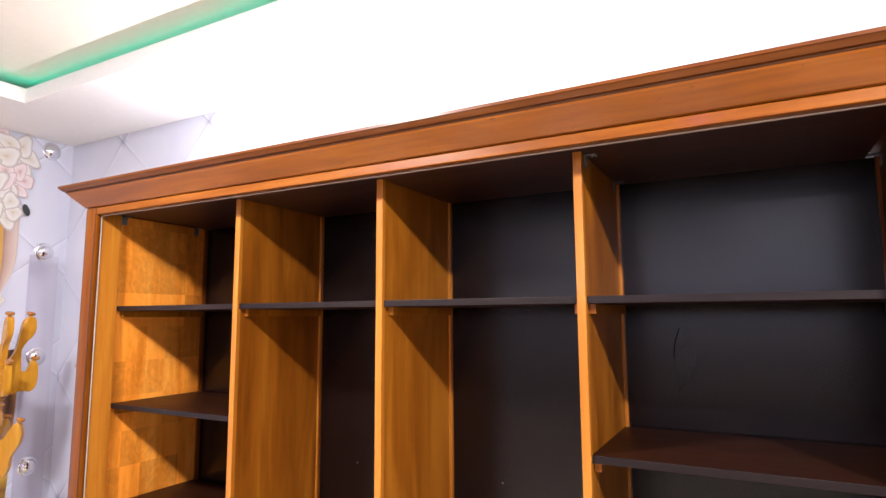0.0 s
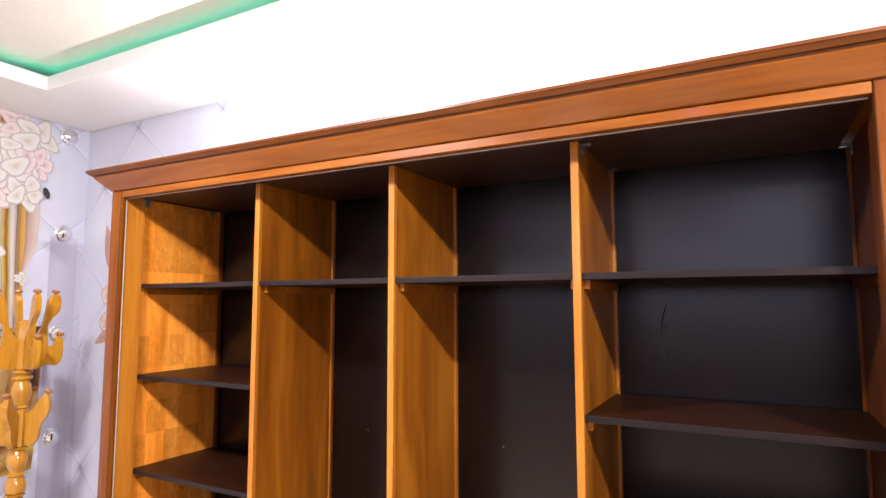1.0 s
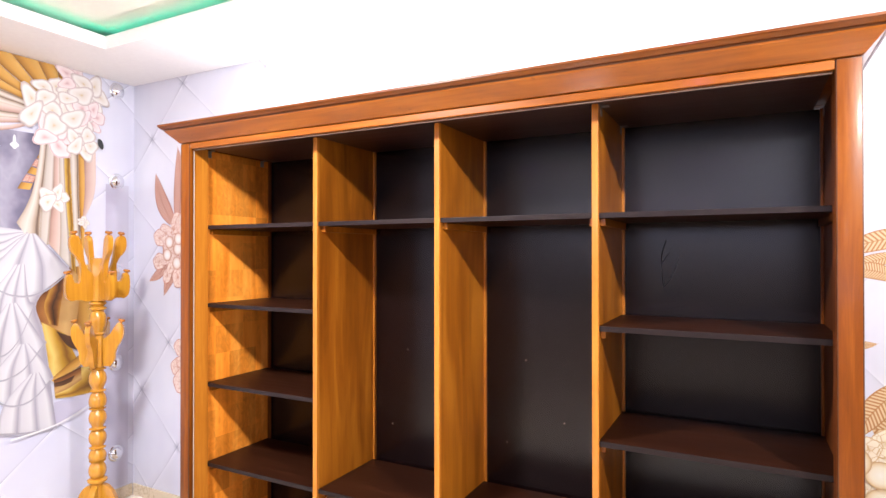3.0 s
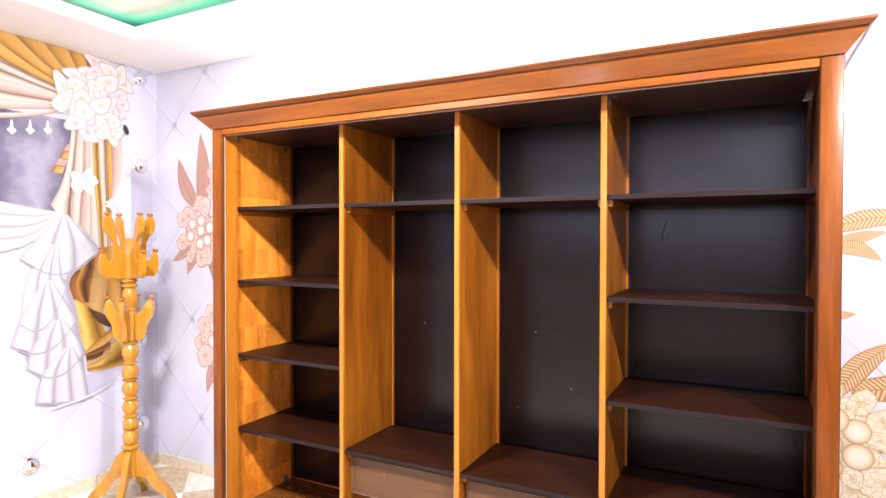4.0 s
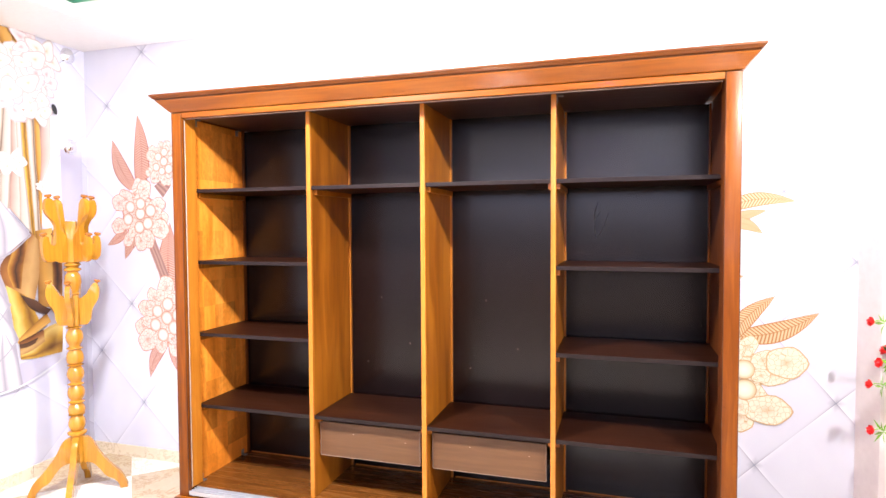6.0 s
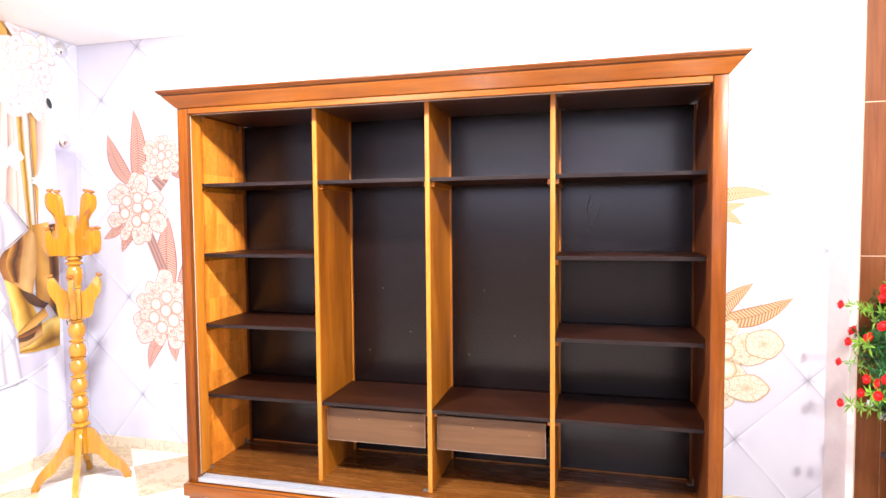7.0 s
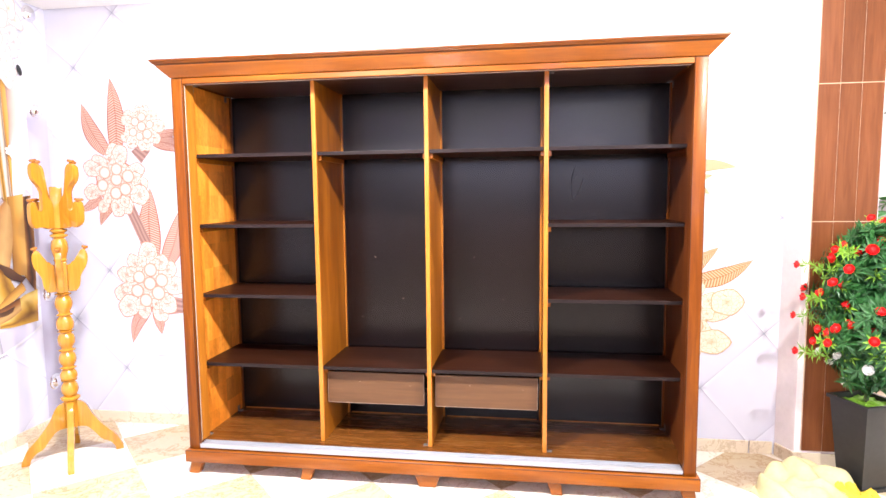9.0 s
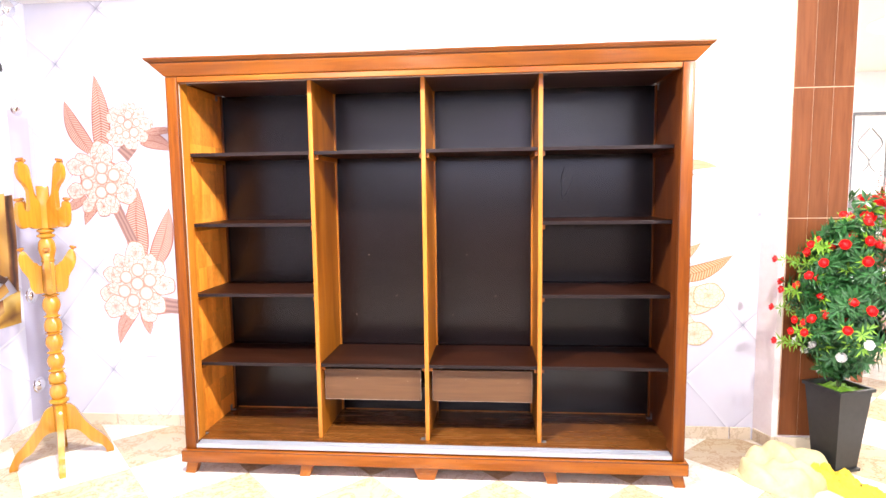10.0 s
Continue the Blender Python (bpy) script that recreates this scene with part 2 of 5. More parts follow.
STEEL = plain("steel", (0.30, 0.30, 0.31), 0.55, 1.0, 0, 0.1, 80)
CHROME = plain("chrome", (0.80, 0.80, 0.83), 0.09, 1.0, 0, 0.03, 30, 0.0)
HONEY = wood("honey_pine", (0.2900, 0.1080, 0.0096), (0.4100, 0.1782, 0.0168), (0.5000, 0.2592, 0.0288), 2, 0.2, 0.5, 0.45)
PEG = wood("peg_end", (0.24, 0.075, 0.01), (0.33, 0.115, 0.015), (0.42, 0.17, 0.03), 2, 0.25, 0.5, 0.4)
PAPER_BACK = wallpaper("wallpaper_back", 0, 0.315, 0.34, -2.22, 0.39, 0.05, (0.52, 0.525, 0.625), (0.64, 0.645, 0.725))
PAPER_LEFT = wallpaper("wallpaper_left", 1, 0.36, 0.303, 0.51, 0.31, 0.0, (0.48, 0.48, 0.60), (0.61, 0.61, 0.69))
PAINT = plain("white_paint", (0.82, 0.80, 0.80), 0.6, 0, 0, 0.02, 40)
CREAM = plain("cream_paint", (0.80, 0.74, 0.66), 0.6, 0, 0, 0.02, 40)
TAUPE = plain("taupe_paint", (0.3300, 0.2375, 0.1870), 0.6, 0, 0, 0.05, 30)
ROSY = plain("rosy_paint", (0.8502, 0.7910, 0.7910), 0.55, 0, 0, 0.03, 30)
SKIRT = tile_stone("skirting_stone", (0.62, 0.53, 0.40), (0.5, 0.4, 0.28), 0.5)
TILE_PALE = tile_stone("pale_tile", (0.70, 0.66, 0.59), (0.58, 0.50, 0.40), 0.4)
TILE_SAND = tile_stone("sand_tile", (0.47, 0.37, 0.245), (0.36, 0.23, 0.12), 0.8)
GROUT = plain("grout", (0.62, 0.57, 0.5), 0.8, 0, 0, 0.1, 60)
LAMINATE = wood("laminate", (0.115, 0.034, 0.011), (0.165, 0.053, 0.018), (0.22, 0.078, 0.028), 2, 0.4, 0.08, 0.35, 1.0, 0.1, 0.0, 0.0, 0.22)
GROOVE = plain("groove", (0.66, 0.50, 0.36), 0.5)
PLASTIC = plain("white_plastic", (0.82, 0.82, 0.80), 0.35, 0, 0, 0.02)
CHARCOAL = plain("charcoal", (0.015, 0.015, 0.016), 0.42, 0, 0.1, 0.25, 30)
LED = glow("led_strip", (0.02, 0.95, 0.68), 3.2)
VIOLET_LED = glow("violet_led", (0.50, 0.08, 1.0), 13.0)
LAMP_GLASS = glow("lamp_glass", (1.0, 0.97, 0.92), 6.0)


# ---- building helpers ----
def thing(name, label, category, at=(0, 0, 0), turn=0.0, group="", kind=""):
    ob = new(name)
    ob.matrix_world = pose(*at, 0, 0, turn)
    return tagged(ob, label, category, group, kind)


def part(name, bm, material, parent=None, label="", smooth=False):
    """One mesh object out of bm, under a thing or a part."""
    bmesh.ops.recalc_face_normals(bm, faces=bm.faces[:]) if len(bm.faces) < 60000 else None
    me = bpy.data.meshes.new(name)
    bm.to_mesh(me)
    bm.free()
    for k in (material if isinstance(material, (list, tuple)) else (material,)):
        me.materials.append(k)
    if smooth:
        me.polygons.foreach_set("use_smooth", [True] * len(me.polygons))
        me.set_sharp_from_angle(angle=radians(40))
    ob = new(name, me)
    if parent:
        ob.parent = parent
    return tagged(ob, label)


def edged(ob, stain):
    """The worn, darker stain along the rounded edges of a board."""
    ob.data.materials.append(stain)
    for p in ob.data.polygons:
        if max(abs(v) for v in p.normal) < 0.985:
            p.material_index = 1
    return ob


def box(x0, x1, y0, y1, z0, z1, bevel=0.0, bm=None):
    bm = bm or bmesh.new()
    m = Matrix.Translation(((x0 + x1) / 2, (y0 + y1) / 2, (z0 + z1) / 2)) @ Matrix.Diagonal((x1 - x0, y1 - y0, z1 - z0, 1))
    r = bmesh.ops.create_cube(bm, size=1, matrix=m)
    if bevel:
        edges = list({e for v in r["verts"] for e in v.link_edges})
        bmesh.ops.bevel(bm, geom=edges, offset=bevel, segments=2, affect="EDGES", profile=0.5)
    return bm


def prism(outline, depth, m=Matrix(), bevel=0.0, bm=None):
    """A flat outline of (x, y) pulled through depth along z, put at m."""
    bm = bm or bmesh.new()
    low = [bm.verts.new(m @ Vector((x, y, -depth / 2))) for x, y in outline]
    high = [bm.verts.new(m @ Vector((x, y, depth / 2))) for x, y in outline]
    f = [bm.faces.new(low[::-1]), bm.faces.new(high)]
    k = len(outline)
    for i in range(k):
        bm.faces.new((low[i], low[(i + 1) % k], high[(i + 1) % k], high[i]))
    if bevel:
        edges = list({e for face in f for e in face.edges})
        bmesh.ops.bevel(bm, geom=edges, offset=bevel, segments=2, affect="EDGES", profile=0.5)
    return bm


def lathe(profile, steps=24, bm=None, m=Matrix()):
    """Turns (radius, z) rings about the z axis."""
    bm = bm or bmesh.new()
    rings = []
    for r, z in profile:
        rings.append([bm.verts.new(m @ Vector((r * math.cos(i * math.tau / steps), r * math.sin(i * math.tau / steps), z))) for i in range(steps)])
    for a, b in zip(rings, rings[1:]):
        for i in range(steps):
            j = (i + 1) % steps
            bm.faces.new((a[i], a[j], b[j], b[i]))
    bm.faces.new(rings[0][::-1])
    bm.faces.new(rings[-1])
    return bm


def smooth_line(points, steps=8):
    """A curve through the points."""
    pts = [Vector(p) for p in points]
    pts = [2 * pts[0] - pts[1], *pts, 2 * pts[-1] - pts[-2]]
    out = []
    for a, b, c, d in zip(pts, pts[1:], pts[2:], pts[3:]):
        for i in range(steps):
            t = i / steps
            out.append(0.5 * (2 * b + (c - a) * t + (2 * a - 5 * b + 4 * c - d) * t * t + (3 * b - a - 3 * c + d) * t ** 3))
    out.append(pts[-2])
    return out


def tube(points, radius, sides=6, bm=None):
    bm = bm or bmesh.new()
    pts = [Vector(p) for p in points]
    rings = []
    for i, p in enumerate(pts):
        way = (pts[min(i + 1, len(pts) - 1)] - pts[max(i - 1, 0)]).normalized()
        q = way.to_track_quat("Z", "Y")
        rings.append([bm.verts.new(p + q @ Vector((radius * math.cos(k * math.tau / sides), radius * math.sin(k * math.tau / sides), 0))) for k in range(sides)])
    for a, b in zip(rings, rings[1:]):
        for k in range(sides):
            j = (k + 1) % sides
            bm.faces.new((a[k], a[j], b[j], b[k]))
    bm.faces.new(rings[0][::-1])
    bm.faces.new(rings[-1])
    return bm


def structure(name, bm, material, label=""):
    return tagged(part(name, bm, material, None, label or name.replace("_", " ")), category=name.split("_")[0], kind="structure")


# ---- the room ----
structure("wall_back", box(WALL_X - 0.15, 1.985, WALL_Y, WALL_Y + 0.15, 0, CEIL), PAPER_BACK, "wall with pale lavender quilted photo wallpaper")
structure("wall_left", box(WALL_X - 0.15, WALL_X, -9.0, WALL_Y, 0, CEIL), PAPER_LEFT, "side wall with pale lavender quilted photo wallpaper")
structure("wall_behind_upper", box(WALL_X, 6.0, -9.15, -9.0, 2.80, CEIL), PAINT, "plain white upper edge of the rear wall")
# unseen; its taupe gives the back boards something dark to mirror low down
structure("wall_behind_lower", box(WALL_X, 6.0, -9.15, -9.0, 0, 2.04), TAUPE, "unseen taupe rear wall under high window, toned for dark reflections")
transom_window = thing("window_2", "long high shop window in a white frame", "window", kind="structure")
for x0, x1, z0, z1 in ((WALL_X, 6.0, 2.041, 2.07), (WALL_X, 6.0, 2.77, 2.799), (WALL_X, WALL_X + 0.05, 2.071, 2.769), (0.20, 0.25, 2.071, 2.769), (3.10, 3.15, 2.071, 2.769), (5.95, 6.0, 2.071, 2.769)):
    part("window_frame", box(x0, x1, -9.10, -9.02, z0, z1, 0.004), PAINT, transom_window)
for k, (y0, y1, z0, z1) in enumerate(((-9.0, -4.6, 0, CEIL), (-0.6, 4.5, 0, CEIL), (-4.6, -0.6, 0, 0.35), (-4.6, -0.6, 2.55, CEIL))):
    structure("wall_right_%d" % (k + 1), box(6.0, 6.15, y0, y1, z0, z1), PAINT, "plain white painted wall beside the added fill window")
# frame round the added fill light
added_window = thing("fill_window", "wide unseen window in a white frame, added for fill", "window", kind="structure")
for y0, y1, z0, z1 in ((-4.6, -4.54, 0.35, 2.55), (-0.66, -0.6, 0.35, 2.55), (-2.63, -2.57, 0.41, 2.49), (-4.54, -0.66, 0.35, 0.41), (-4.54, -0.66, 2.49, 2.55)):
    part("window_frame", box(6.02, 6.08, y0, y1, z0, z1, 0.004), PAINT, added_window)
structure("wall_far", box(2.0, 6.0, 4.5, 4.65, 0, CEIL), PAINT, "plain white painted wall of the hall")
structure("wall_passage", box(1.985, 2.2, 0.95, 4.5, 0, CEIL), PAINT, "plain white painted wall of the hall")
column = prism(((1.985, WALL_Y), (2.035, 0.505), (2.40, 0.505), (2.40, 0.95), (1.985, 0.95)), CEIL, pose(0, 0, CEIL / 2))
structure("column", column, ROSY, "pale painted column at the end of the papered wall")
structure("ceiling", box(WALL_X - 0.15, 6.15, -9.15, 4.65, CEIL, CEIL + 0.1), CREAM, "cream painted ceiling above a light cove")
structure("soffit_back", box(COVE_X, 6.0, COVE_Y, WALL_Y - 0.002, SOFFIT, LIP), PAINT, "white dropped ceiling border with a light cove")
structure("soffit_left", box(WALL_X + 0.002, COVE_X, -9.0, WALL_Y - 0.002, SOFFIT, LIP), PAINT, "white dropped ceiling border with a light cove")
led = thing("cove_light", "green glowing strip light hidden in the ceiling cove", "strip light")
part("strip", box(COVE_X - 0.05, 5.9, COVE_Y + 0.04, COVE_Y + 0.055, LIP + 0.002, LIP + 0.012), LED, led)
part("strip", box(COVE_X - 0.055, COVE_X - 0.04, -8.9, COVE_Y + 0.03, LIP + 0.002, LIP + 0.012), LED, led)


def downlight(x, y, size, label, z=CEIL):
    ob = thing("ceiling_light", label, "ceiling light", (x, y, z), group="ceiling lights")
    r = size / 2
    part("frame", lathe(((r + 0.004, -0.001), (r + 0.03, -0.001), (r + 0.03, -0.012), (r + 0.004, -0.016), (r + 0.004, -0.002)), 32), PLASTIC, ob, smooth=True)
    part("diffuser", lathe(((r, -0.004), (r, -0.001)), 32), LAMP_GLASS, ob)
    return ob


key_light = downlight(KEY[0], KEY[1], 0.10, "small round surface-mounted ceiling spotlight, lit", KEY[2] + 0.018)
part("housing", lathe(((0.062, 0.0005), (0.066, 0.004), (0.066, CEIL - KEY[2] - 0.022), (0.060, CEIL - KEY[2] - 0.0185)), 32), PLASTIC, key_light, "", True)
# fittings for the added fill panels
for px, py in FILL_PANELS:
    downlight(px, py, 0.55, "round white ceiling panel light, unseen, added for fill")
for px in (-1.45, 0.78):
    ob = thing("ceiling_strip_light", "long violet glowing strip light on the ceiling", "strip light", (px, -3.3, CEIL), group="violet strip lights")
    part("channel", box(-0.045, 0.045, -1.52, 1.52, -0.010, -0.0005, 0.002), PLASTIC, ob)
    part("diffuser", box(-0.036, 0.036, -1.50, 1.50, -0.014, -0.0102), VIOLET_LED, ob)
# fitting for the added left lamp
downlight(*LEFT_FILL, 0.32, "round white ceiling panel light, unseen, added for fill")
downlight(4.0, 2.2, 0.9, "large round hall ceiling light, unseen, added to brighten it")


# ---- the wardrobe ----
wardrobe = thing("wardrobe", "large open cherry-stained wooden wardrobe with dark shelves and no doors", "wardrobe")
TOP, INNER, FRONT, BACK = 2.178, 1.330, 0.115, 0.565


def crown(profile):
    """A moulding of (outward, z) points that runs round the left, front and right of the wardrobe's top."""
    bm = bmesh.new()
    rows = []
    for o, z in profile:
        rows.append([bm.verts.new(p) for p in ((-1.365 - o, 0.60, z), (-1.365 - o, -o * 1.15, z), (1.365 + o, -o * 1.15, z), (1.365 + o, 0.60, z))])
    for a, b in zip(rows, rows[1:]):
        for k in range(3):
            bm.faces.new((a[k], a[k + 1], b[k + 1], b[k]))
    bm.faces.new([r[0] for r in rows])
    bm.faces.new([r[3] for r in rows][::-1])
    bm.faces.new(rows[-1])
    bm.faces.new(rows[0][::-1])
    return bm


part("cornice", crown(((0.000, 2.1960), (0.004, 2.1979), (0.046, 2.2464), (0.049, 2.2520), (0.043, 2.2525))), CHERRY_H, wardrobe, "slanted cherry-stained cornice board")
part("cornice_bead", crown(((0.0425, 2.2526), (0.0505, 2.2527), (0.0525, 2.2557), (0.044, 2.2559))), GLAZE, wardrobe, "dark line below the cornice lip")
part("cornice_cap", crown(((0.043, 2.2561), (0.050, 2.2565), (0.053, 2.2573), (0.057, 2.2581), (0.067, 2.2693), (0.069, 2.2702), (0.069, 2.2786), (0.060, 2.2800))), CAP_WOOD, wardrobe, "moulded upper lip of the cornice")
for s in (-1, 1):
    side = sorted((s * 1.365, s * 1.3385))
    part("side_panel", box(*side, 0.0265, 0.595, 0.14, 2.194), CHERRY_V, wardrobe)
    post = sorted((s * 1.366, s * 1.303))
    edged(part("post", box(*post, 0.0, 0.026, 0.1405, 2.1945, 0.004), CHERRY_V, wardrobe, "rounded cherry-stained front post with dark edges", True), GLAZE)
    lining = sorted((s * 1.338, s * INNER))
    # right lining and strip carry their shade in a darker wood colour
    part("lining_panel", box(*lining, FRONT + 0.001, BACK, 0.176, TOP), BURR if s < 0 else SHADED_V, wardrobe, "orange veneered inner side with patchwork figure" if s < 0 else "veneered inner side, coloured reddish-brown for its shade")
    part("inner_strip", box(*sorted((s * 1.3375, s * 1.3065)), 0.0265, FRONT, 0.176, TOP, 0.002), EDGE_V if s < 0 else SHADED_V, wardrobe, "light orange solid wood strip" if s < 0 else "wood strip, coloured reddish-brown for its shade")
    if s < 0:
        part("edge_trim", box(*sorted((s * 1.3060, s * 1.3025)), 0.0265, 0.0300, 0.186, 2.1625), BANDING, wardrobe, "thin pale sealing strip")
    part("batten", box(*sorted((s * (INNER - 0.0005), s * (INNER - 0.010))), BACK - 0.020, BACK - 0.0005, 0.177, TOP - 0.001, 0.001), CHERRY_V, wardrobe)
part("top_rail", box(-1.3025, 1.3025, 0.004, 0.030, 2.1665, 2.1945, 0.003), CHERRY_H, wardrobe, "orange upper front rail")
part("upper_track", box(-1.298, 1.298, 0.0302, 0.0355, 2.1630, 2.1660), BANDING, wardrobe, "thin white sealing strip under the rail")
part("top_panel", box(-1.302, 1.302, 0.0365, BACK + 0.012, TOP + 0.0005, TOP + 0.020), WENGE_TOP, wardrobe, "dark brown underside of the top")
part("bottom_panel", box(-1.338, 1.338, 0.062, BACK + 0.012, 0.150, 0.1755), FLOORBOARD, wardrobe, "orange-brown bottom board")
track = part("lower_track", box(-1.302, 1.302, 0.0, 0.0615, 0.1505, 0.166), ALUMINIUM, wardrobe, "silver double sliding door track")
for y0, y1 in ((0.0, 0.004), (0.018, 0.022), (0.040, 0.044), (0.0575, 0.0615)):
    part("track_rib", box(-1.302, 1.302, y0, y1, 0.1662, 0.173), ALUMINIUM, track)
edged(part("plinth", box(-1.383, 1.383, -0.022, 0.595, 0.072, 0.1395, 0.004), CHERRY_H, wardrobe, "cherry-stained plinth with dark rounded edges", True), GLAZE)
for x, lean in ((-1.325, -0.022), (-0.665, -0.018), (0.0, 0.0), (0.665, 0.018), (1.325, 0.022)):
    for y in (0.022, 0.54):
        wide = 0.035 if lean else 0.072
        low = wide * (0.82 if lean else 0.62)
        foot = prism(((x - wide, 0.0715), (x + wide, 0.0715), (x + lean + low, 0.0), (x + lean - low, 0.0)), 0.05, pose(0, y, 0, 90), 0.003)
        part("foot", foot, CHERRY_H, wardrobe)

# body for the added uplight, hidden behind the cornice
added_strip_light = thing("added_strip_light", "slim white strip light added on wardrobe, out of view, lit", "strip light", (-0.15, 0.40, 2.2805))
part("housing", box(-1.17, 1.17, -0.022, 0.022, 0, 0.026, 0.003), PLASTIC, added_strip_light)
part("diffuser", box(-1.15, 1.15, -0.014, 0.014, 0.0262, 0.0285), LAMP_GLASS, added_strip_light)
DIVIDERS = (-0.6175, -0.001, 0.621)
for d in DIVIDERS:
    ob = part("divider", box(d - 0.0095, d + 0.0095, FRONT + 0.012, BACK, 0.176, TOP), VENEER, wardrobe, "orange veneered upright divider")
    part("edge_strip", box(d - 0.0115, d + 0.0115, FRONT - 0.006, FRONT + 0.0118, 0.176, TOP, 0.002), EDGE_V, ob, "pale orange front edging")
    for s in (-1, 1):
        part("batten", box(*sorted((d + s * 0.0097, d + s * 0.020)), BACK - 0.018, BACK - 0.0005, 0.177, TOP - 0.001, 0.001), EDGE_V, ob)
BAYS = [(-INNER, DIVIDERS[0] - 0.0096), (DIVIDERS[0] + 0.0096, DIVIDERS[1] - 0.0096), (DIVIDERS[1] + 0.0096, DIVIDERS[2] - 0.0096), (DIVIDERS[2] + 0.0096, INNER)]
HEIGHTS = (1.800, 1.407, 1.009, 0.609)
for k, (x0, x1) in enumerate(BAYS):
    board = part("back_panel", box(x0 - 0.004, x1 + 0.004, BACK, BACK + 0.010, 0.176, TOP), WENGE_V, wardrobe, "nearly black brown back board")
    # wood strip drawn for the pale line at the gap
    part("bottom_bead", box(x0 + 0.022, x1 - 0.022, BACK - 0.006, BACK - 0.0006, 0.1762, 0.1805), EDGE_V, board, "pale line along the bottom")
    if k == 3:
        for line in (((0.80, 1.71), (0.785, 1.66), (0.782, 1.60), (0.79, 1.52)), ((0.79, 1.52), (0.815, 1.555), (0.835, 1.60), (0.85, 1.65)), ((0.785, 1.62), (0.80, 1.645), (0.812, 1.66))):
            part("scuff_mark", tube(smooth_line([(x, BACK - 0.0004, z) for x, z in line], 5), 0.0016, 5), SCUFF, board, "dark matt scuff")
    for u, v in ((0.33, 1.18), (0.62, 0.92), (0.18, 0.80)) if k in (1, 2) else ():
        part("paint_speck", lathe(((0.0026, 0.0), (0.002, 0.0006)), 6, None, pose(x0 + (x1 - x0) * u, BACK - 0.0001, v, 90)), BANDING, board)
    for z in (HEIGHTS if k in (0, 3) else (HEIGHTS[0], HEIGHTS[3])):
        ob = part("shelf", box(x0 + 0.0005, x1 - 0.0005, FRONT + 0.0085, BACK - 0.019, z - 0.018, z), WENGE_H, wardrobe, "dark brown wooden shelf")
        part("shelf_edge", box(x0 + 0.0005, x1 - 0.0005, FRONT + 0.004, FRONT + 0.0082, z - 0.0185, z + 0.0003, 0.001), WENGE_EDGE, ob, "black-brown front edging")
        for xs in ((x0 + 0.0004, x0 + 0.018), (x1 - 0.018, x1 - 0.0004)):
            part("cleat", box(*xs, FRONT + 0.03, BACK - 0.022, z - 0.0445, z - 0.0185, 0.001), SHADED_V if xs[1] > 0.7 else VENEER, ob)
for x0, x1 in ((-0.597, -0.043), (0.025, 0.583)):
    ob = part("drawer", box(x0, x1, 0.165, 0.182, 0.388, 0.566, 0.0015), DRAWER_WOOD, wardrobe, "brown drawer front without a handle")
    for e in ((x0 - 0.0012, x0 - 0.0001, 0.388, 0.566), (x1 + 0.0001, x1 + 0.0012, 0.388, 0.566), (x0, x1, 0.3866, 0.3879)):
        part("edge_banding", box(e[0], e[1], 0.1655, 0.1815, e[2], e[3]), BANDING, ob, "pale raw edge")
    for u, v in ((0.34, 0.70), (0.86, 0.62)):
        part("paint_speck", lathe(((0.0022, 0.0), (0.0015, 0.0006)), 6, None, pose(x0 + (x1 - x0) * u, 0.1649, 0.388 + 0.178 * v, 90)), BANDING, ob)
    part("drawer_side", box(x0 + 0.012, x0 + 0.026, 0.1825, 0.53, 0.400, 0.545), WENGE_H, ob)
    part("drawer_side", box(x1 - 0.026, x1 - 0.012, 0.1825, 0.53, 0.400, 0.545), WENGE_H, ob)
    part("drawer_bottom", box(x0 + 0.0265, x1 - 0.0265, 0.1825, 0.53, 0.402, 0.410), WENGE_H, ob)
    part("drawer_back", box(x0 + 0.0265, x1 - 0.0265, 0.518, 0.53, 0.4105, 0.545), WENGE_H, ob)
    # added runners, given the dark tone of the shaded gap beside the drawer
    for xa, xb in ((x0 - 0.010, x0 + 0.0115), (x1 - 0.0115, x1 + 0.010)):
        part("runner", box(xa, xb, 0.23, 0.52, 0.44, 0.466), WENGE_EDGE, ob, "drawer runner, coloured dark like its shaded gap")


def bracket(x, y, z, sx, sz):
    """A small angle bracket with two screw heads; sx and sz say which way its legs point."""
    bm = box(*sorted((x, x + sx * 0.0025)), y - 0.013, y + 0.013, *sorted((z, z + sz * 0.034)), 0.0008)
    box(*sorted((x, x + sx * 0.030)), y - 0.013, y + 0.013, *sorted((z, z + sz * 0.0025)), 0.0008, bm)
    lathe(((0.004, 0.0), (0.0035, 0.002), (0.001, 0.003)), 8, bm, pose(x + sx * 0.0026, y, z + sz * 0.022, 0, 90 * sx, 0))
    lathe(((0.004, 0.0), (0.0035, 0.002), (0.001, 0.003)), 8, bm, pose(x + sx * 0.020, y, z + sz * 0.0026, 0 if sz > 0 else 180, 0, 0))
    part("bracket", bm, STEEL, wardrobe, "small grey metal corner bracket")


for x, y, z, sx, sz in ((0.6310, 0.16, TOP - 0.0005, 1, -1), (0.6310, 0.52, TOP - 0.0005, 1, -1), (1.3295, 0.52, TOP - 0.0005, -1, -1), (-1.3295, 0.50, TOP - 0.0005, 1, -1),
                        (-1.3295, 0.14, TOP - 0.0005, 1, -1), (-1.3295, 0.50, 0.177, 1, 1), (-1.3295, 0.13, 0.177, 1, 1), (1.3295, 0.50, 0.177, -1, 1), (0.6310, 0.13, 0.177, 1, 1), (-0.0125, 0.13, 0.177, -1, 1)):
    bracket(x, y, z, sx, sz)


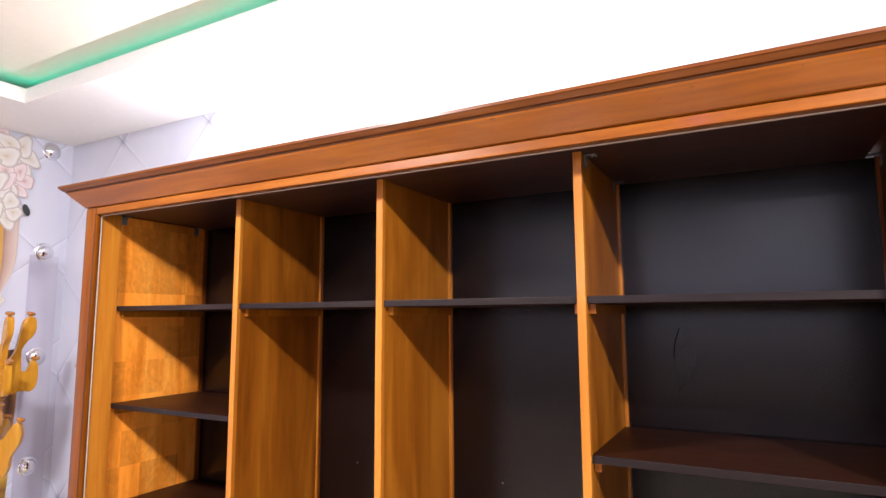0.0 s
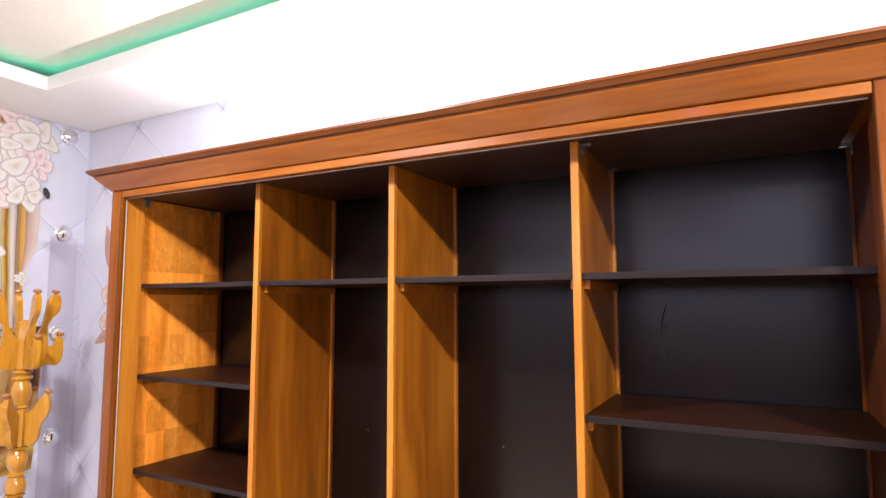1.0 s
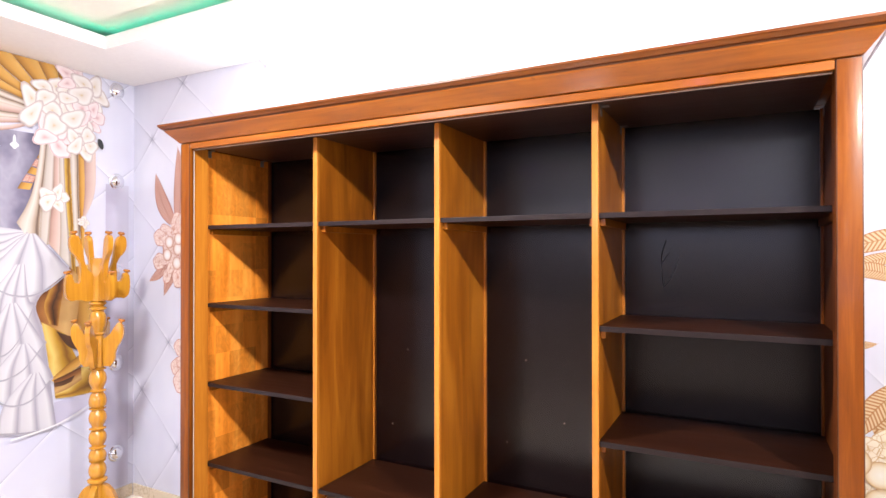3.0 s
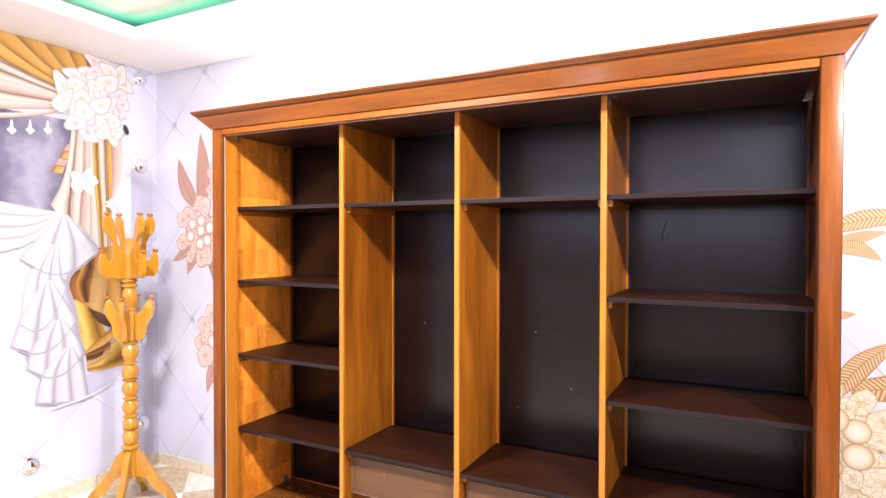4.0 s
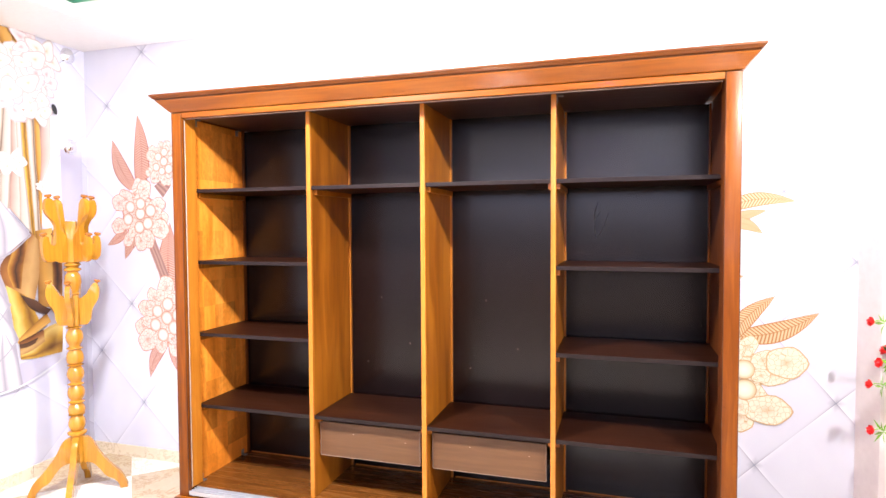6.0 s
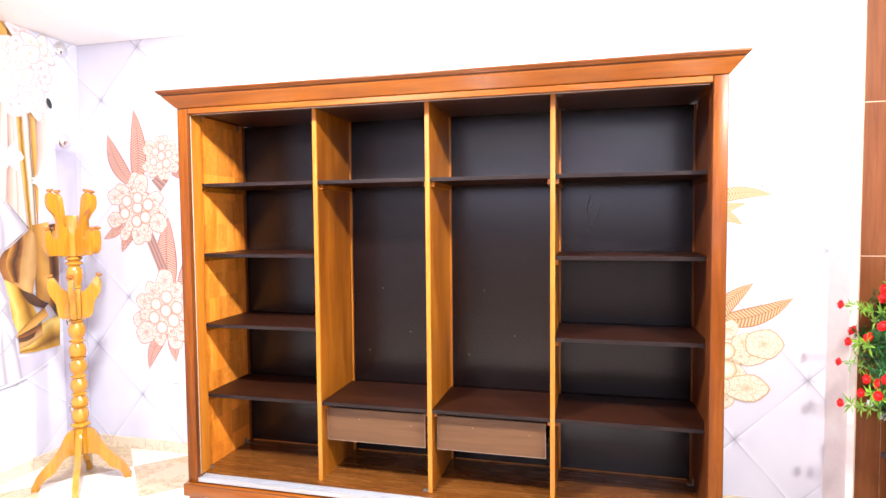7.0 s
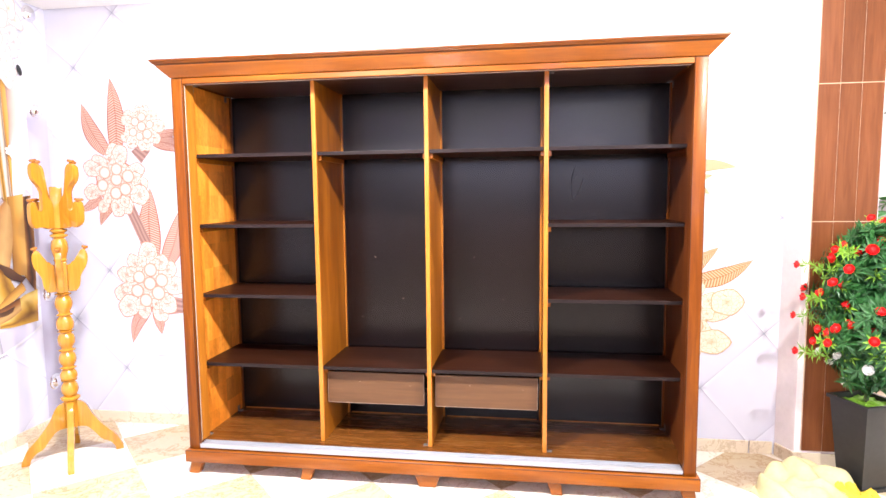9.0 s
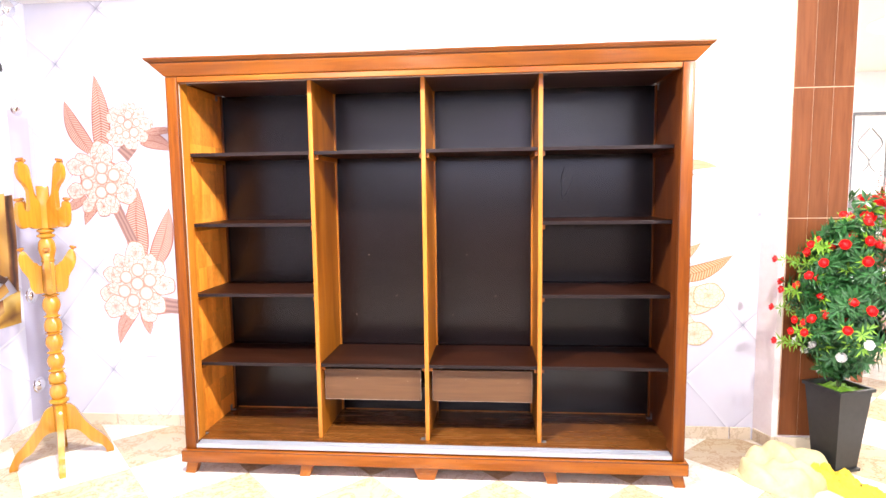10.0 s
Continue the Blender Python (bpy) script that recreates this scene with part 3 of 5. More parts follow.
# ---- the coat stand ----
def arm_profile(points):
    return [(v.x, v.y) for v in smooth_line(points, 5)]


def coat_stand(x, y, turn):
    ob = thing("coat_stand", "varnished honey-coloured turned wooden coat stand on four curved legs", "coat stand", (x, y, 0), turn)
    ob.scale = (1, 1, 1.02)
    rings = [(0.022, 0.180), (0.033, 0.188), (0.033, 0.345), (0.050, 0.358), (0.052, 0.368), (0.040, 0.376)]
    beads = ((0.376, 0.462), (0.462, 0.535), (0.558, 0.640), (0.668, 0.752), (0.752, 0.850), (0.880, 0.972))
    for z0, z1 in beads:
        for i in range(9):
            a = i / 8
            rings.append((0.030 + 0.016 * math.sin(math.pi * a) ** 0.8, z0 + (z1 - z0) * a))
        rings += [(0.029, z1 + 0.003), (0.042, z1 + 0.008), (0.044, z1 + 0.012), (0.030, z1 + 0.018)]
    rings = [r for k, r in enumerate(rings) if k == 0 or r[1] > rings[k - 1][1] - 0.05]
    rings.sort(key=lambda r: r[1])
    part("pole", lathe(rings, 28), HONEY, ob, "turned pole with round beads", True)
    part("lower_hub", box(-0.030, 0.030, -0.030, 0.030, 0.992, 1.170, 0.006), HONEY, ob, "", True)
    neck = [(0.030, 1.170), (0.036, 1.178), (0.030, 1.188), (0.036, 1.21), (0.045, 1.245), (0.040, 1.285), (0.028, 1.305), (0.045, 1.316), (0.045, 1.326), (0.028, 1.333), (0.044, 1.345), (0.044, 1.354), (0.030, 1.360)]
    part("neck", lathe(neck, 28), HONEY, ob, "", True)
    part("upper_hub", box(-0.030, 0.030, -0.030, 0.030, 1.3605, 1.600, 0.006), HONEY, ob, "", True)
    leg = arm_profile(((0.030, 0.345), (0.075, 0.315), (0.115, 0.235), (0.165, 0.165), (0.200, 0.125), (0.230, 0.090), (0.258, 0.030), (0.262, 0.0))) \
        + arm_profile(((0.222, 0.0), (0.212, 0.035), (0.185, 0.065), (0.150, 0.085), (0.125, 0.120), (0.085, 0.170), (0.050, 0.185), (0.030, 0.185)))
    low = arm_profile(((0.0305, 1.150), (0.060, 1.165), (0.085, 1.205), (0.108, 1.238), (0.128, 1.230), (0.138, 1.190), (0.128, 1.140), (0.098, 1.085), (0.090, 1.030), (0.070, 0.995))) + [(0.0305, 0.995)]
    high = arm_profile(((0.0305, 1.500), (0.044, 1.520), (0.070, 1.560), (0.085, 1.640), (0.100, 1.712), (0.135, 1.728), (0.150, 1.700), (0.146, 1.640), (0.100, 1.590), (0.095, 1.540))) \
        + arm_profile(((0.094, 1.478), (0.113, 1.458), (0.132, 1.478), (0.138, 1.512), (0.164, 1.508), (0.172, 1.455), (0.166, 1.395), (0.142, 1.368), (0.105, 1.376), (0.070, 1.362))) + [(0.0305, 1.362)]
    for k in range(4):
        r = pose(0, 0, 0, 0, 0, 90 * k)
        part("leg", prism(leg, 0.032, r @ pose(0, 0, 0, 90), 0.004), HONEY, ob, "", True)
        a = part("lower_arm", prism(low, 0.026, r @ pose(0, 0, 0, 90), 0.004), HONEY, ob, "", True)
        part("peg", lathe(((0.006, -0.012), (0.008, 0.004), (0.017, 0.008), (0.018, 0.016), (0.014, 0.020)), 14, None, r @ pose(0.122, 0, 1.238, 0, 15, 0)), PEG, a, "", True)
        r = pose(0, 0, 0, 0, 0, 90 * k + 45)
        a = part("upper_arm", prism(high, 0.026, r @ pose(0, 0, 0, 90), 0.004), HONEY, ob, "", True)
        for px, pz in ((0.124, 1.728), (0.156, 1.512)):
            part("peg", lathe(((0.006, -0.012), (0.008, 0.004), (0.018, 0.008), (0.019, 0.017), (0.015, 0.021)), 14, None, r @ pose(px, 0, pz, 0, 12, 0)), PEG, a, "", True)
    return ob


coat_stand(-2.190, 0.100, -53)


# ---- floor, skirting, column panels ----
ground = structure("floor", box(WALL_X, 6.0, -9.0, 4.5, -0.06, -0.003), GROUT, "polished stone tile floor laid diagonally in cream and sand")
SIDE, PITCH = 0.707, 0.3535


def tile_mesh(material):
    bm = prism([(PITCH - 0.0015, 0), (0, PITCH - 0.0015), (-PITCH + 0.0015, 0), (0, -PITCH + 0.0015)], 0.006, pose(0, 0, -0.003))
    me = bpy.data.meshes.new("tile")
    bmesh.ops.recalc_face_normals(bm, faces=bm.faces[:])
    bm.to_mesh(me)
    bm.free()
    me.materials.append(material)
    return me


def lay_tiles():
    pale, sand = tile_mesh(TILE_PALE), tile_mesh(TILE_SAND)
    rest = bmesh.new()
    for j in range(-26, 14):
        for i in range(-5, 10):
            x = -0.3125 + SIDE * i + (PITCH if j % 2 else 0)
            y = -0.326 + PITCH * j
            if not (WALL_X - 0.2 < x < 6.1 and -9.1 < y < 4.6) or (y > 0.98 and x < 2.4):
                continue
            cuts = [(Vector((WALL_X + 0.001, 0, 0)), Vector((-1, 0, 0)))] if x - PITCH < WALL_X else []
            if x < 2.0 and y + PITCH > WALL_Y:
                cuts.append((Vector((0, WALL_Y - 0.001, 0)), Vector((0, 1, 0))))
            cuts += [(Vector((5.999, 0, 0)), Vector((1, 0, 0)))] if x + PITCH > 6.0 else []
            cuts += [(Vector((0, -8.999, 0)), Vector((0, -1, 0)))] if y - PITCH < -9.0 else []
            cuts += [(Vector((0, 4.499, 0)), Vector((0, 1, 0)))] if y + PITCH > 4.5 else []
            if cuts:
                bm = prism([(PITCH - 0.0015, 0), (0, PITCH - 0.0015), (-PITCH + 0.0015, 0), (0, -PITCH + 0.0015)], 0.006, pose(x, y, -0.003))
                for co, no in cuts:
                    cut = bmesh.ops.bisect_plane(bm, geom=bm.verts[:] + bm.edges[:] + bm.faces[:], plane_co=co, plane_no=no, clear_outer=True)
                    bmesh.ops.holes_fill(bm, edges=[e for e in cut["geom_cut"] if isinstance(e, bmesh.types.BMEdge)], sides=0)
                if bm.faces:
                    part("tile", bm, TILE_SAND if j % 2 == 0 else TILE_PALE, ground)
                continue
            if -2.9 < y < 1.0 and -2.9 < x < 3.3:
                ob = new("tile", sand if j % 2 == 0 else pale)
                ob.location, ob.parent = (x, y, 0), ground
            else:
                n0 = len(rest.faces)
                prism([(PITCH - 0.0015, 0), (0, PITCH - 0.0015), (-PITCH + 0.0015, 0), (0, -PITCH + 0.0015)], 0.006, pose(x, y, -0.003), 0, rest)
                rest.faces.ensure_lookup_table()
                for f in rest.faces[n0:]:
                    f.material_index = 1 if j % 2 == 0 else 0
    tagged(part("far_tiles", rest, (TILE_PALE, TILE_SAND), ground), kind="stuff")


def skirting():
    ob = thing("baseboard", "beige stone tile skirting along the walls", "baseboard", kind="structure")
    x = WALL_X + 0.012
    while x < 1.97:
        e = min(x + 0.447, 1.974)
        part("skirting_tile", box(x, e - 0.003, WALL_Y - 0.010, WALL_Y - 0.0005, 0, 0.078, 0.0015), SKIRT, ob)
        x += 0.45
    y = WALL_Y - 0.012
    while y > -8.9:
        part("skirting_tile", box(WALL_X + 0.0005, WALL_X + 0.010, y - 0.447, y, 0, 0.078, 0.0015), SKIRT, ob)
        y -= 0.45
    ang = math.degrees(math.atan2(0.505 - WALL_Y, 0.05))
    part("skirting_tile", box(0.012, 0.144, -0.010, -0.0005, 0, 0.078, 0.0015), SKIRT, ob).matrix_basis = pose(1.985, WALL_Y, 0, 0, 0, ang)
    part("skirting_tile", box(2.026, 2.400, 0.494, 0.5045, 0, 0.078, 0.0015), SKIRT, ob)


def column_panels():
    ob = thing("wall_panelling", "reddish-brown wood laminate panels with pale grooves on the column", "wall panel", kind="structure")
    xs, zs = (2.066, 2.174, 2.281, 2.390), (0.094, 0.660, 1.394, 2.131, SOFFIT - 0.001)
    part("backing", box(2.067, 2.389, 0.4915, 0.5045, 0.095, SOFFIT - 0.002), GROOVE, ob, "pale groove lining")
    for a, b in zip(xs, xs[1:]):
        for z0, z1 in zip(zs, zs[1:]):
            part("panel", box(a + 0.0010, b - 0.0010, 0.489, 0.4913, z0 + 0.0022, z1 - 0.0022, 0.0006), LAMINATE, ob)


skirting()
column_panels()
socket = thing("wall_socket", "white square plastic wall socket on the papered wall", "wall socket", (-1.933, WALL_Y, 0.529))
part("plate", box(-0.042, 0.042, -0.010, -0.0005, -0.042, 0.042, 0.003), PLASTIC, socket, "", True)
part("well", lathe(((0.021, 0.0), (0.021, 0.003), (0.017, 0.003), (0.016, 0.0005)), 20, None, pose(0, -0.0101, 0, 90)), PLASTIC, socket, "", True)
for s in (-1, 1):
    part("contact", lathe(((0.0028, 0.0), (0.0028, 0.001)), 8, None, pose(s * 0.0095, -0.0108, 0, 90)), CHARCOAL, socket)
lay_tiles()


# ---- the printed mural ----
CORAL = ribbed("coral_leaf_print", (0.40, 0.12, 0.07), (0.84, 0.58, 0.49), 60)
AMBER = ribbed("amber_leaf_print", (0.46, 0.20, 0.06), (0.82, 0.60, 0.36), 44)
LACE = filigree("lace_print", (0.56, 0.20, 0.12), (0.92, 0.76, 0.69), 40)
LACE_GOLD = filigree("gold_lace_print", (0.62, 0.38, 0.16), (0.95, 0.86, 0.70), 42)
PEARL = print_of("pearl_print", ((0.0, (0.97, 0.95, 0.94)), (0.55, (0.90, 0.82, 0.78)), (0.85, (0.78, 0.54, 0.44)), (1.0, (0.50, 0.20, 0.13))), 1, 0.02, 0.3)
PEARL_GOLD = print_of("gold_pearl_print", ((0.0, (0.97, 0.94, 0.86)), (0.6, (0.92, 0.84, 0.68)), (0.88, (0.80, 0.60, 0.36)), (1.0, (0.52, 0.30, 0.14))), 1, 0.02, 0.3)
STEM = print_of("stem_print", ((0.0, (0.30, 0.16, 0.14)), (0.5, (0.55, 0.34, 0.29)), (1.0, (0.32, 0.17, 0.15))), 3, 0.3)
GOLD = print_of("gold_silk_print", ((0.0, (0.10, 0.035, 0.008)), (0.25, (0.42, 0.19, 0.03)), (0.6, (0.66, 0.34, 0.06)), (1.0, (0.70, 0.40, 0.10))), 1.0, 0.25)
BRONZE = print_of("bronze_silk_print", ((0.0, (0.045, 0.018, 0.008)), (0.4, (0.20, 0.07, 0.015)), (0.75, (0.40, 0.18, 0.028)), (1.0, (0.56, 0.30, 0.06))), 2.0, 0.8)
RUST = print_of("rust_silk_print", ((0.0, (0.26, 0.10, 0.02)), (0.3, (0.11, 0.035, 0.012)), (0.6, (0.34, 0.13, 0.03)), (1.0, (0.62, 0.38, 0.14))), 1.0, 0.5)
SHADE = print_of("dark_fold_print", ((0.0, (0.05, 0.02, 0.012)), (1.0, (0.12, 0.05, 0.02))), 1.0, 0.3)
OCHRE = print_of("ochre_silk_print", ((0.0, (0.24, 0.10, 0.012)), (0.4, (0.55, 0.30, 0.03)), (1.0, (0.78, 0.56, 0.16))), 2.0, 0.6)
IVORY = print_of("ivory_silk_print", ((0.0, (0.16, 0.10, 0.07)), (0.25, (0.46, 0.34, 0.26)), (0.6, (0.62, 0.53, 0.45)), (1.0, (0.74, 0.68, 0.62))), 2.0, 0.3)
ROSE = print_of("rose_silk_print", ((0.0, (0.24, 0.10, 0.07)), (0.35, (0.56, 0.36, 0.30)), (1.0, (0.76, 0.60, 0.54))), 1.0, 0.3)
VIOLET = print_of("violet_voile_print", ((0.0, (0.035, 0.028, 0.065)), (0.4, (0.09, 0.075, 0.15)), (0.75, (0.20, 0.18, 0.27)), (1.0, (0.40, 0.38, 0.48))), 3.0, 0.3)
SOFT_VOILE = print_of("soft_voile_print", ((0.0, (0.36, 0.34, 0.41)), (0.22, (0.60, 0.58, 0.64)), (0.7, (0.68, 0.67, 0.71)), (1.0, (0.36, 0.33, 0.40))), 1.0, 0.12)
MAUVE = print_of("mauve_print", ((0.0, (0.52, 0.49, 0.64)), (1.0, (0.66, 0.64, 0.77))), 1.0, 0.3)
SILK = print_of("cream_silk_print", ((0.0, (0.34, 0.25, 0.19)), (0.3, (0.58, 0.51, 0.45)), (0.8, (0.68, 0.62, 0.57)), (1.0, (0.38, 0.29, 0.23))), 1.0, 0.15)
PLEAT = print_of("pleat_print", ((0.0, (0.34, 0.32, 0.37)), (1.0, (0.46, 0.44, 0.50))), 1.0, 0.1)
HEM = print_of("hem_print", ((0.0, (0.88, 0.88, 0.90)), (1.0, (0.80, 0.80, 0.84))), 1.0, 0.1)
BLOOM = print_of("bloom_print", ((0.0, (0.66, 0.48, 0.24)), (0.25, (0.78, 0.70, 0.62)), (0.8, (0.88, 0.84, 0.81)), (1.0, (0.56, 0.46, 0.43))), 1.0, 0.1)
PINK = print_of("pink_bloom_print", ((0.0, (0.62, 0.34, 0.34)), (0.45, (0.86, 0.68, 0.68)), (0.9, (0.90, 0.78, 0.78)), (1.0, (0.60, 0.38, 0.40))), 1.0, 0.15)

LAYER = {"n": 0}


def on_wall(wall, a, z, lift):
    """A place on the back wall (a is x) or the left wall (a is y), lifted off the paper."""
    z *= 1.0 if wall == "back" else 1.0095
    return Vector((a, WALL_Y - lift, z)) if wall == "back" else Vector((WALL_X + lift, a, z))


def lift_of(layer):
    LAYER["n"] = (LAYER["n"] + 1) % 12
    return 0.0012 + layer * 0.0009 + LAYER["n"] * 0.00006


def band(wall, name, one, two, material, parent, layer=0, steps=6):
    """A flat printed piece between two curved edges, coloured across from one to the other."""
    a = smooth_line([(p[0], p[1], 0) for p in one], steps)
    b = smooth_line([(p[0], p[1], 0) for p in two], steps)
    count, lift = max(len(a), len(b)), lift_of(layer)

    def at(line, t):
        f = t * (len(line) - 1)
        i = min(int(f), len(line) - 2)
        return line[i].lerp(line[i + 1], f - i)

    bm = bmesh.new()
    uv = bm.loops.layers.uv.new("UVMap")
    across, rows = 6, []
    for i in range(count):
        t = i / (count - 1)
        p, q = at(a, t), at(b, t)
        row = []
        for j in range(across + 1):
            s = p.lerp(q, j / across)
            row.append((bm.verts.new(on_wall(wall, s.x, s.y, lift)), j / across, t))
        rows.append(row)
    for r0, r1 in zip(rows, rows[1:]):
        for j in range(across):
            four = (r0[j], r0[j + 1], r1[j + 1], r1[j])
            if len({tuple(round(c, 5) for c in v[0].co) for v in four}) < 4:
                continue
            f = bm.faces.new([v[0] for v in four])
            for loop, v in zip(f.loops, four):
                loop[uv].uv = (v[1], v[2])
    return part(name, bm, material, parent)


def rosette(wall, name, a, z, ra, rz, material, parent, layer=0, waves=0, depth=0.0, turn=0.0, tilt=0.0):
    """A round or lobed printed piece, coloured from its middle outwards."""
    bm = bmesh.new()
    uv = bm.loops.layers.uv.new("UVMap")
    lift, steps = lift_of(layer), 20
    rot = Matrix.Rotation(radians(tilt), 2)
    mid = bm.verts.new(on_wall(wall, a, z, lift))
    rim = []
    for i in range(steps):
        t = math.tau * i / steps
        k = 1 + depth * math.cos(waves * t + turn)
        d = rot @ Vector((ra * k * math.cos(t), rz * k * math.sin(t)))
        rim.append(bm.verts.new(on_wall(wall, a + d.x, z + d.y, lift)))
    for i in range(steps):
        f = bm.faces.new((mid, rim[i], rim[(i + 1) % steps]))
        for loop, u in zip(f.loops, (0.0, 1.0, 1.0)):
            loop[uv].uv = (u, 0.5)
    return part(name, bm, material, parent)


def leaf(wall, base, tip, width, bend, material, parent, layer=0):
    b, t = Vector(base), Vector(tip)
    way = t - b
    side = Vector((-way.y, way.x)).normalized()
    one, two = [], []
    for i in range(7):
        f = i / 6
        w = width * (math.sin(math.pi * min(1, 0.12 + f * 0.88)) ** 0.8) * (1 - 0.35 * f)
        c = b + way * f + side * bend * math.sin(math.pi * f)
        one.append(c + side * w / 2)
        two.append(c - side * w / 2)
    one[-1] = two[-1] = t
    two[-1] = t + side * 0.002
    return band(wall, "leaf", one, two, material, parent, layer, 4)


def pearl_flower(wall, a, z, size, lace, pearl, parent, seed, pearls=7):
    rnd = random.Random(seed)
    ob = rosette(wall, "flower", a, z, size * 0.62, size * 0.62, lace, parent, 2, 9, 0.06)
    for i in range(11):
        t = math.tau * i / 11 + rnd.uniform(-0.2, 0.2)
        r = size * rnd.uniform(0.64, 0.80)
        w = size * rnd.uniform(0.22, 0.33)
        rosette(wall, "petal", a + r * math.cos(t), z + r * math.sin(t), w, w * rnd.uniform(0.7, 0.9), lace, ob, 3 + i % 3, 5, 0.05, rnd.random() * 6, math.degrees(t))
    for i in range(8):
        t = math.tau * i / 8 + 0.3 + rnd.uniform(-0.2, 0.2)
        r = size * rnd.uniform(0.52, 0.62)
        rosette(wall, "petal", a + r * math.cos(t), z + r * math.sin(t), size * 0.17, size * 0.14, lace, ob, 6, 4, 0.1, rnd.random() * 6, math.degrees(t))
    spots = [(0, 0)] + [(0.37 * math.cos(math.tau * i / 6 + 0.4), 0.37 * math.sin(math.tau * i / 6 + 0.4)) for i in range(6)]
    for u, v in spots[:pearls]:
        s = size * rnd.uniform(0.165, 0.205)
        u, v = u + rnd.uniform(-0.05, 0.05), v + rnd.uniform(-0.05, 0.05)
        rosette(wall, "pearl", a + u * size, z + v * size, s, s, pearl, ob, 7 + (u > 0))
    return ob


def back_mural():
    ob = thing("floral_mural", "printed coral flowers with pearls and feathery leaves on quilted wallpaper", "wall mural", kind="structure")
    w = "back"
    leaf(w, (-2.265, 1.86), (-2.435, 2.20), 0.14, 0.03, CORAL, ob, 0)
    leaf(w, (-2.20, 1.86), (-2.215, 2.36), 0.15, -0.02, CORAL, ob, 1)
    leaf(w, (-2.22, 1.56), (-2.35, 1.375), 0.10, -0.02, CORAL, ob, 0)
    leaf(w, (-2.33, 1.58), (-2.50, 1.47), 0.08, 0.01, CORAL, ob, 0)
    leaf(w, (-1.92, 1.93), (-1.70, 1.86), 0.12, 0.02, CORAL, ob, 0)
    leaf(w, (-1.90, 1.97), (-1.66, 1.985), 0.06, 0.01, CORAL, ob, 0)
    band(w, "stem", ((-2.17, 1.52), (-2.12, 1.40), (-2.05, 1.24)), ((-2.09, 1.52), (-2.04, 1.40), (-1.97, 1.25)), STEM, ob, 1)
    band(w, "stem", ((-2.09, 1.87), (-2.02, 1.79)), ((-2.03, 1.91), (-1.95, 1.87)), STEM, ob, 0)
    pearl_flower(w, -2.213, 1.675, 0.245, LACE, PEARL, ob, 3)
    pearl_flower(w, -2.003, 2.025, 0.165, LACE, PEARL, ob, 5)
    leaf(w, (-1.975, 1.15), (-1.965, 1.63), 0.19, 0.02, CORAL, ob, 0)
    leaf(w, (-1.885, 1.10), (-1.755, 1.49), 0.16, -0.02, CORAL, ob, 1)
    leaf(w, (-2.02, 0.82), (-2.16, 0.565), 0.11, -0.03, CORAL, ob, 0)
    leaf(w, (-1.98, 0.80), (-1.94, 0.63), 0.09, 0.01, CORAL, ob, 0)
    band(w, "stem", ((-1.88, 0.90), (-1.75, 0.88), (-1.5, 0.83)), ((-1.88, 0.77), (-1.75, 0.78), (-1.5, 0.75)), STEM, ob, 0)
    pearl_flower(w, -2.015, 0.975, 0.265, LACE, PEARL, ob, 11)
    # the right hand branch, half behind the wardrobe
    leaf(w, (1.40, 1.67), (1.725, 1.70), 0.085, 0.03, AMBER, ob, 0)
    leaf(w, (1.40, 1.59), (1.60, 1.66), 0.06, 0.01, AMBER, ob, 0)
    leaf(w, (1.42, 1.60), (1.58, 1.545), 0.07, 0.02, AMBER, ob, 0)
    leaf(w, (1.40, 1.32), (1.50, 1.335), 0.04, 0.0, AMBER, ob, 0)
    leaf(w, (1.48, 1.03), (1.832, 1.165), 0.12, -0.03, AMBER, ob, 0)
    leaf(w, (1.44, 1.02), (1.64, 1.24), 0.10, 0.02, AMBER, ob, 1)
    pearl_flower(w, 1.42, 0.82, 0.27, LACE_GOLD, PEARL_GOLD, ob, 23)
    rosette(w, "petal", 1.69, 0.915, 0.095, 0.08, LACE_GOLD, ob, 6, 5, 0.05)
    rosette(w, "petal", 1.61, 0.675, 0.11, 0.075, LACE_GOLD, ob, 6, 5, 0.05)
    return ob


def blossom(a, z, size, parent, material, seed, count=5):
    rnd = random.Random(seed)
    core = rosette("left", "blossom", a, z, size * 0.32, size * 0.3, OCHRE if material is BLOOM else material, parent, 13, 5, 0.1)
    for i in range(count):
        t = math.tau * i / count + rnd.uniform(-0.3, 0.3)
        r = size * rnd.uniform(0.45, 0.6)
        rosette("left", "petal", a + r * math.cos(t), z + r * math.sin(t), size * rnd.uniform(0.54, 0.74), size * rnd.uniform(0.34, 0.50), material, core, 14 + i % 4, 3, 0.16, rnd.random() * 6, math.degrees(t) + rnd.uniform(-25, 25))
    return core


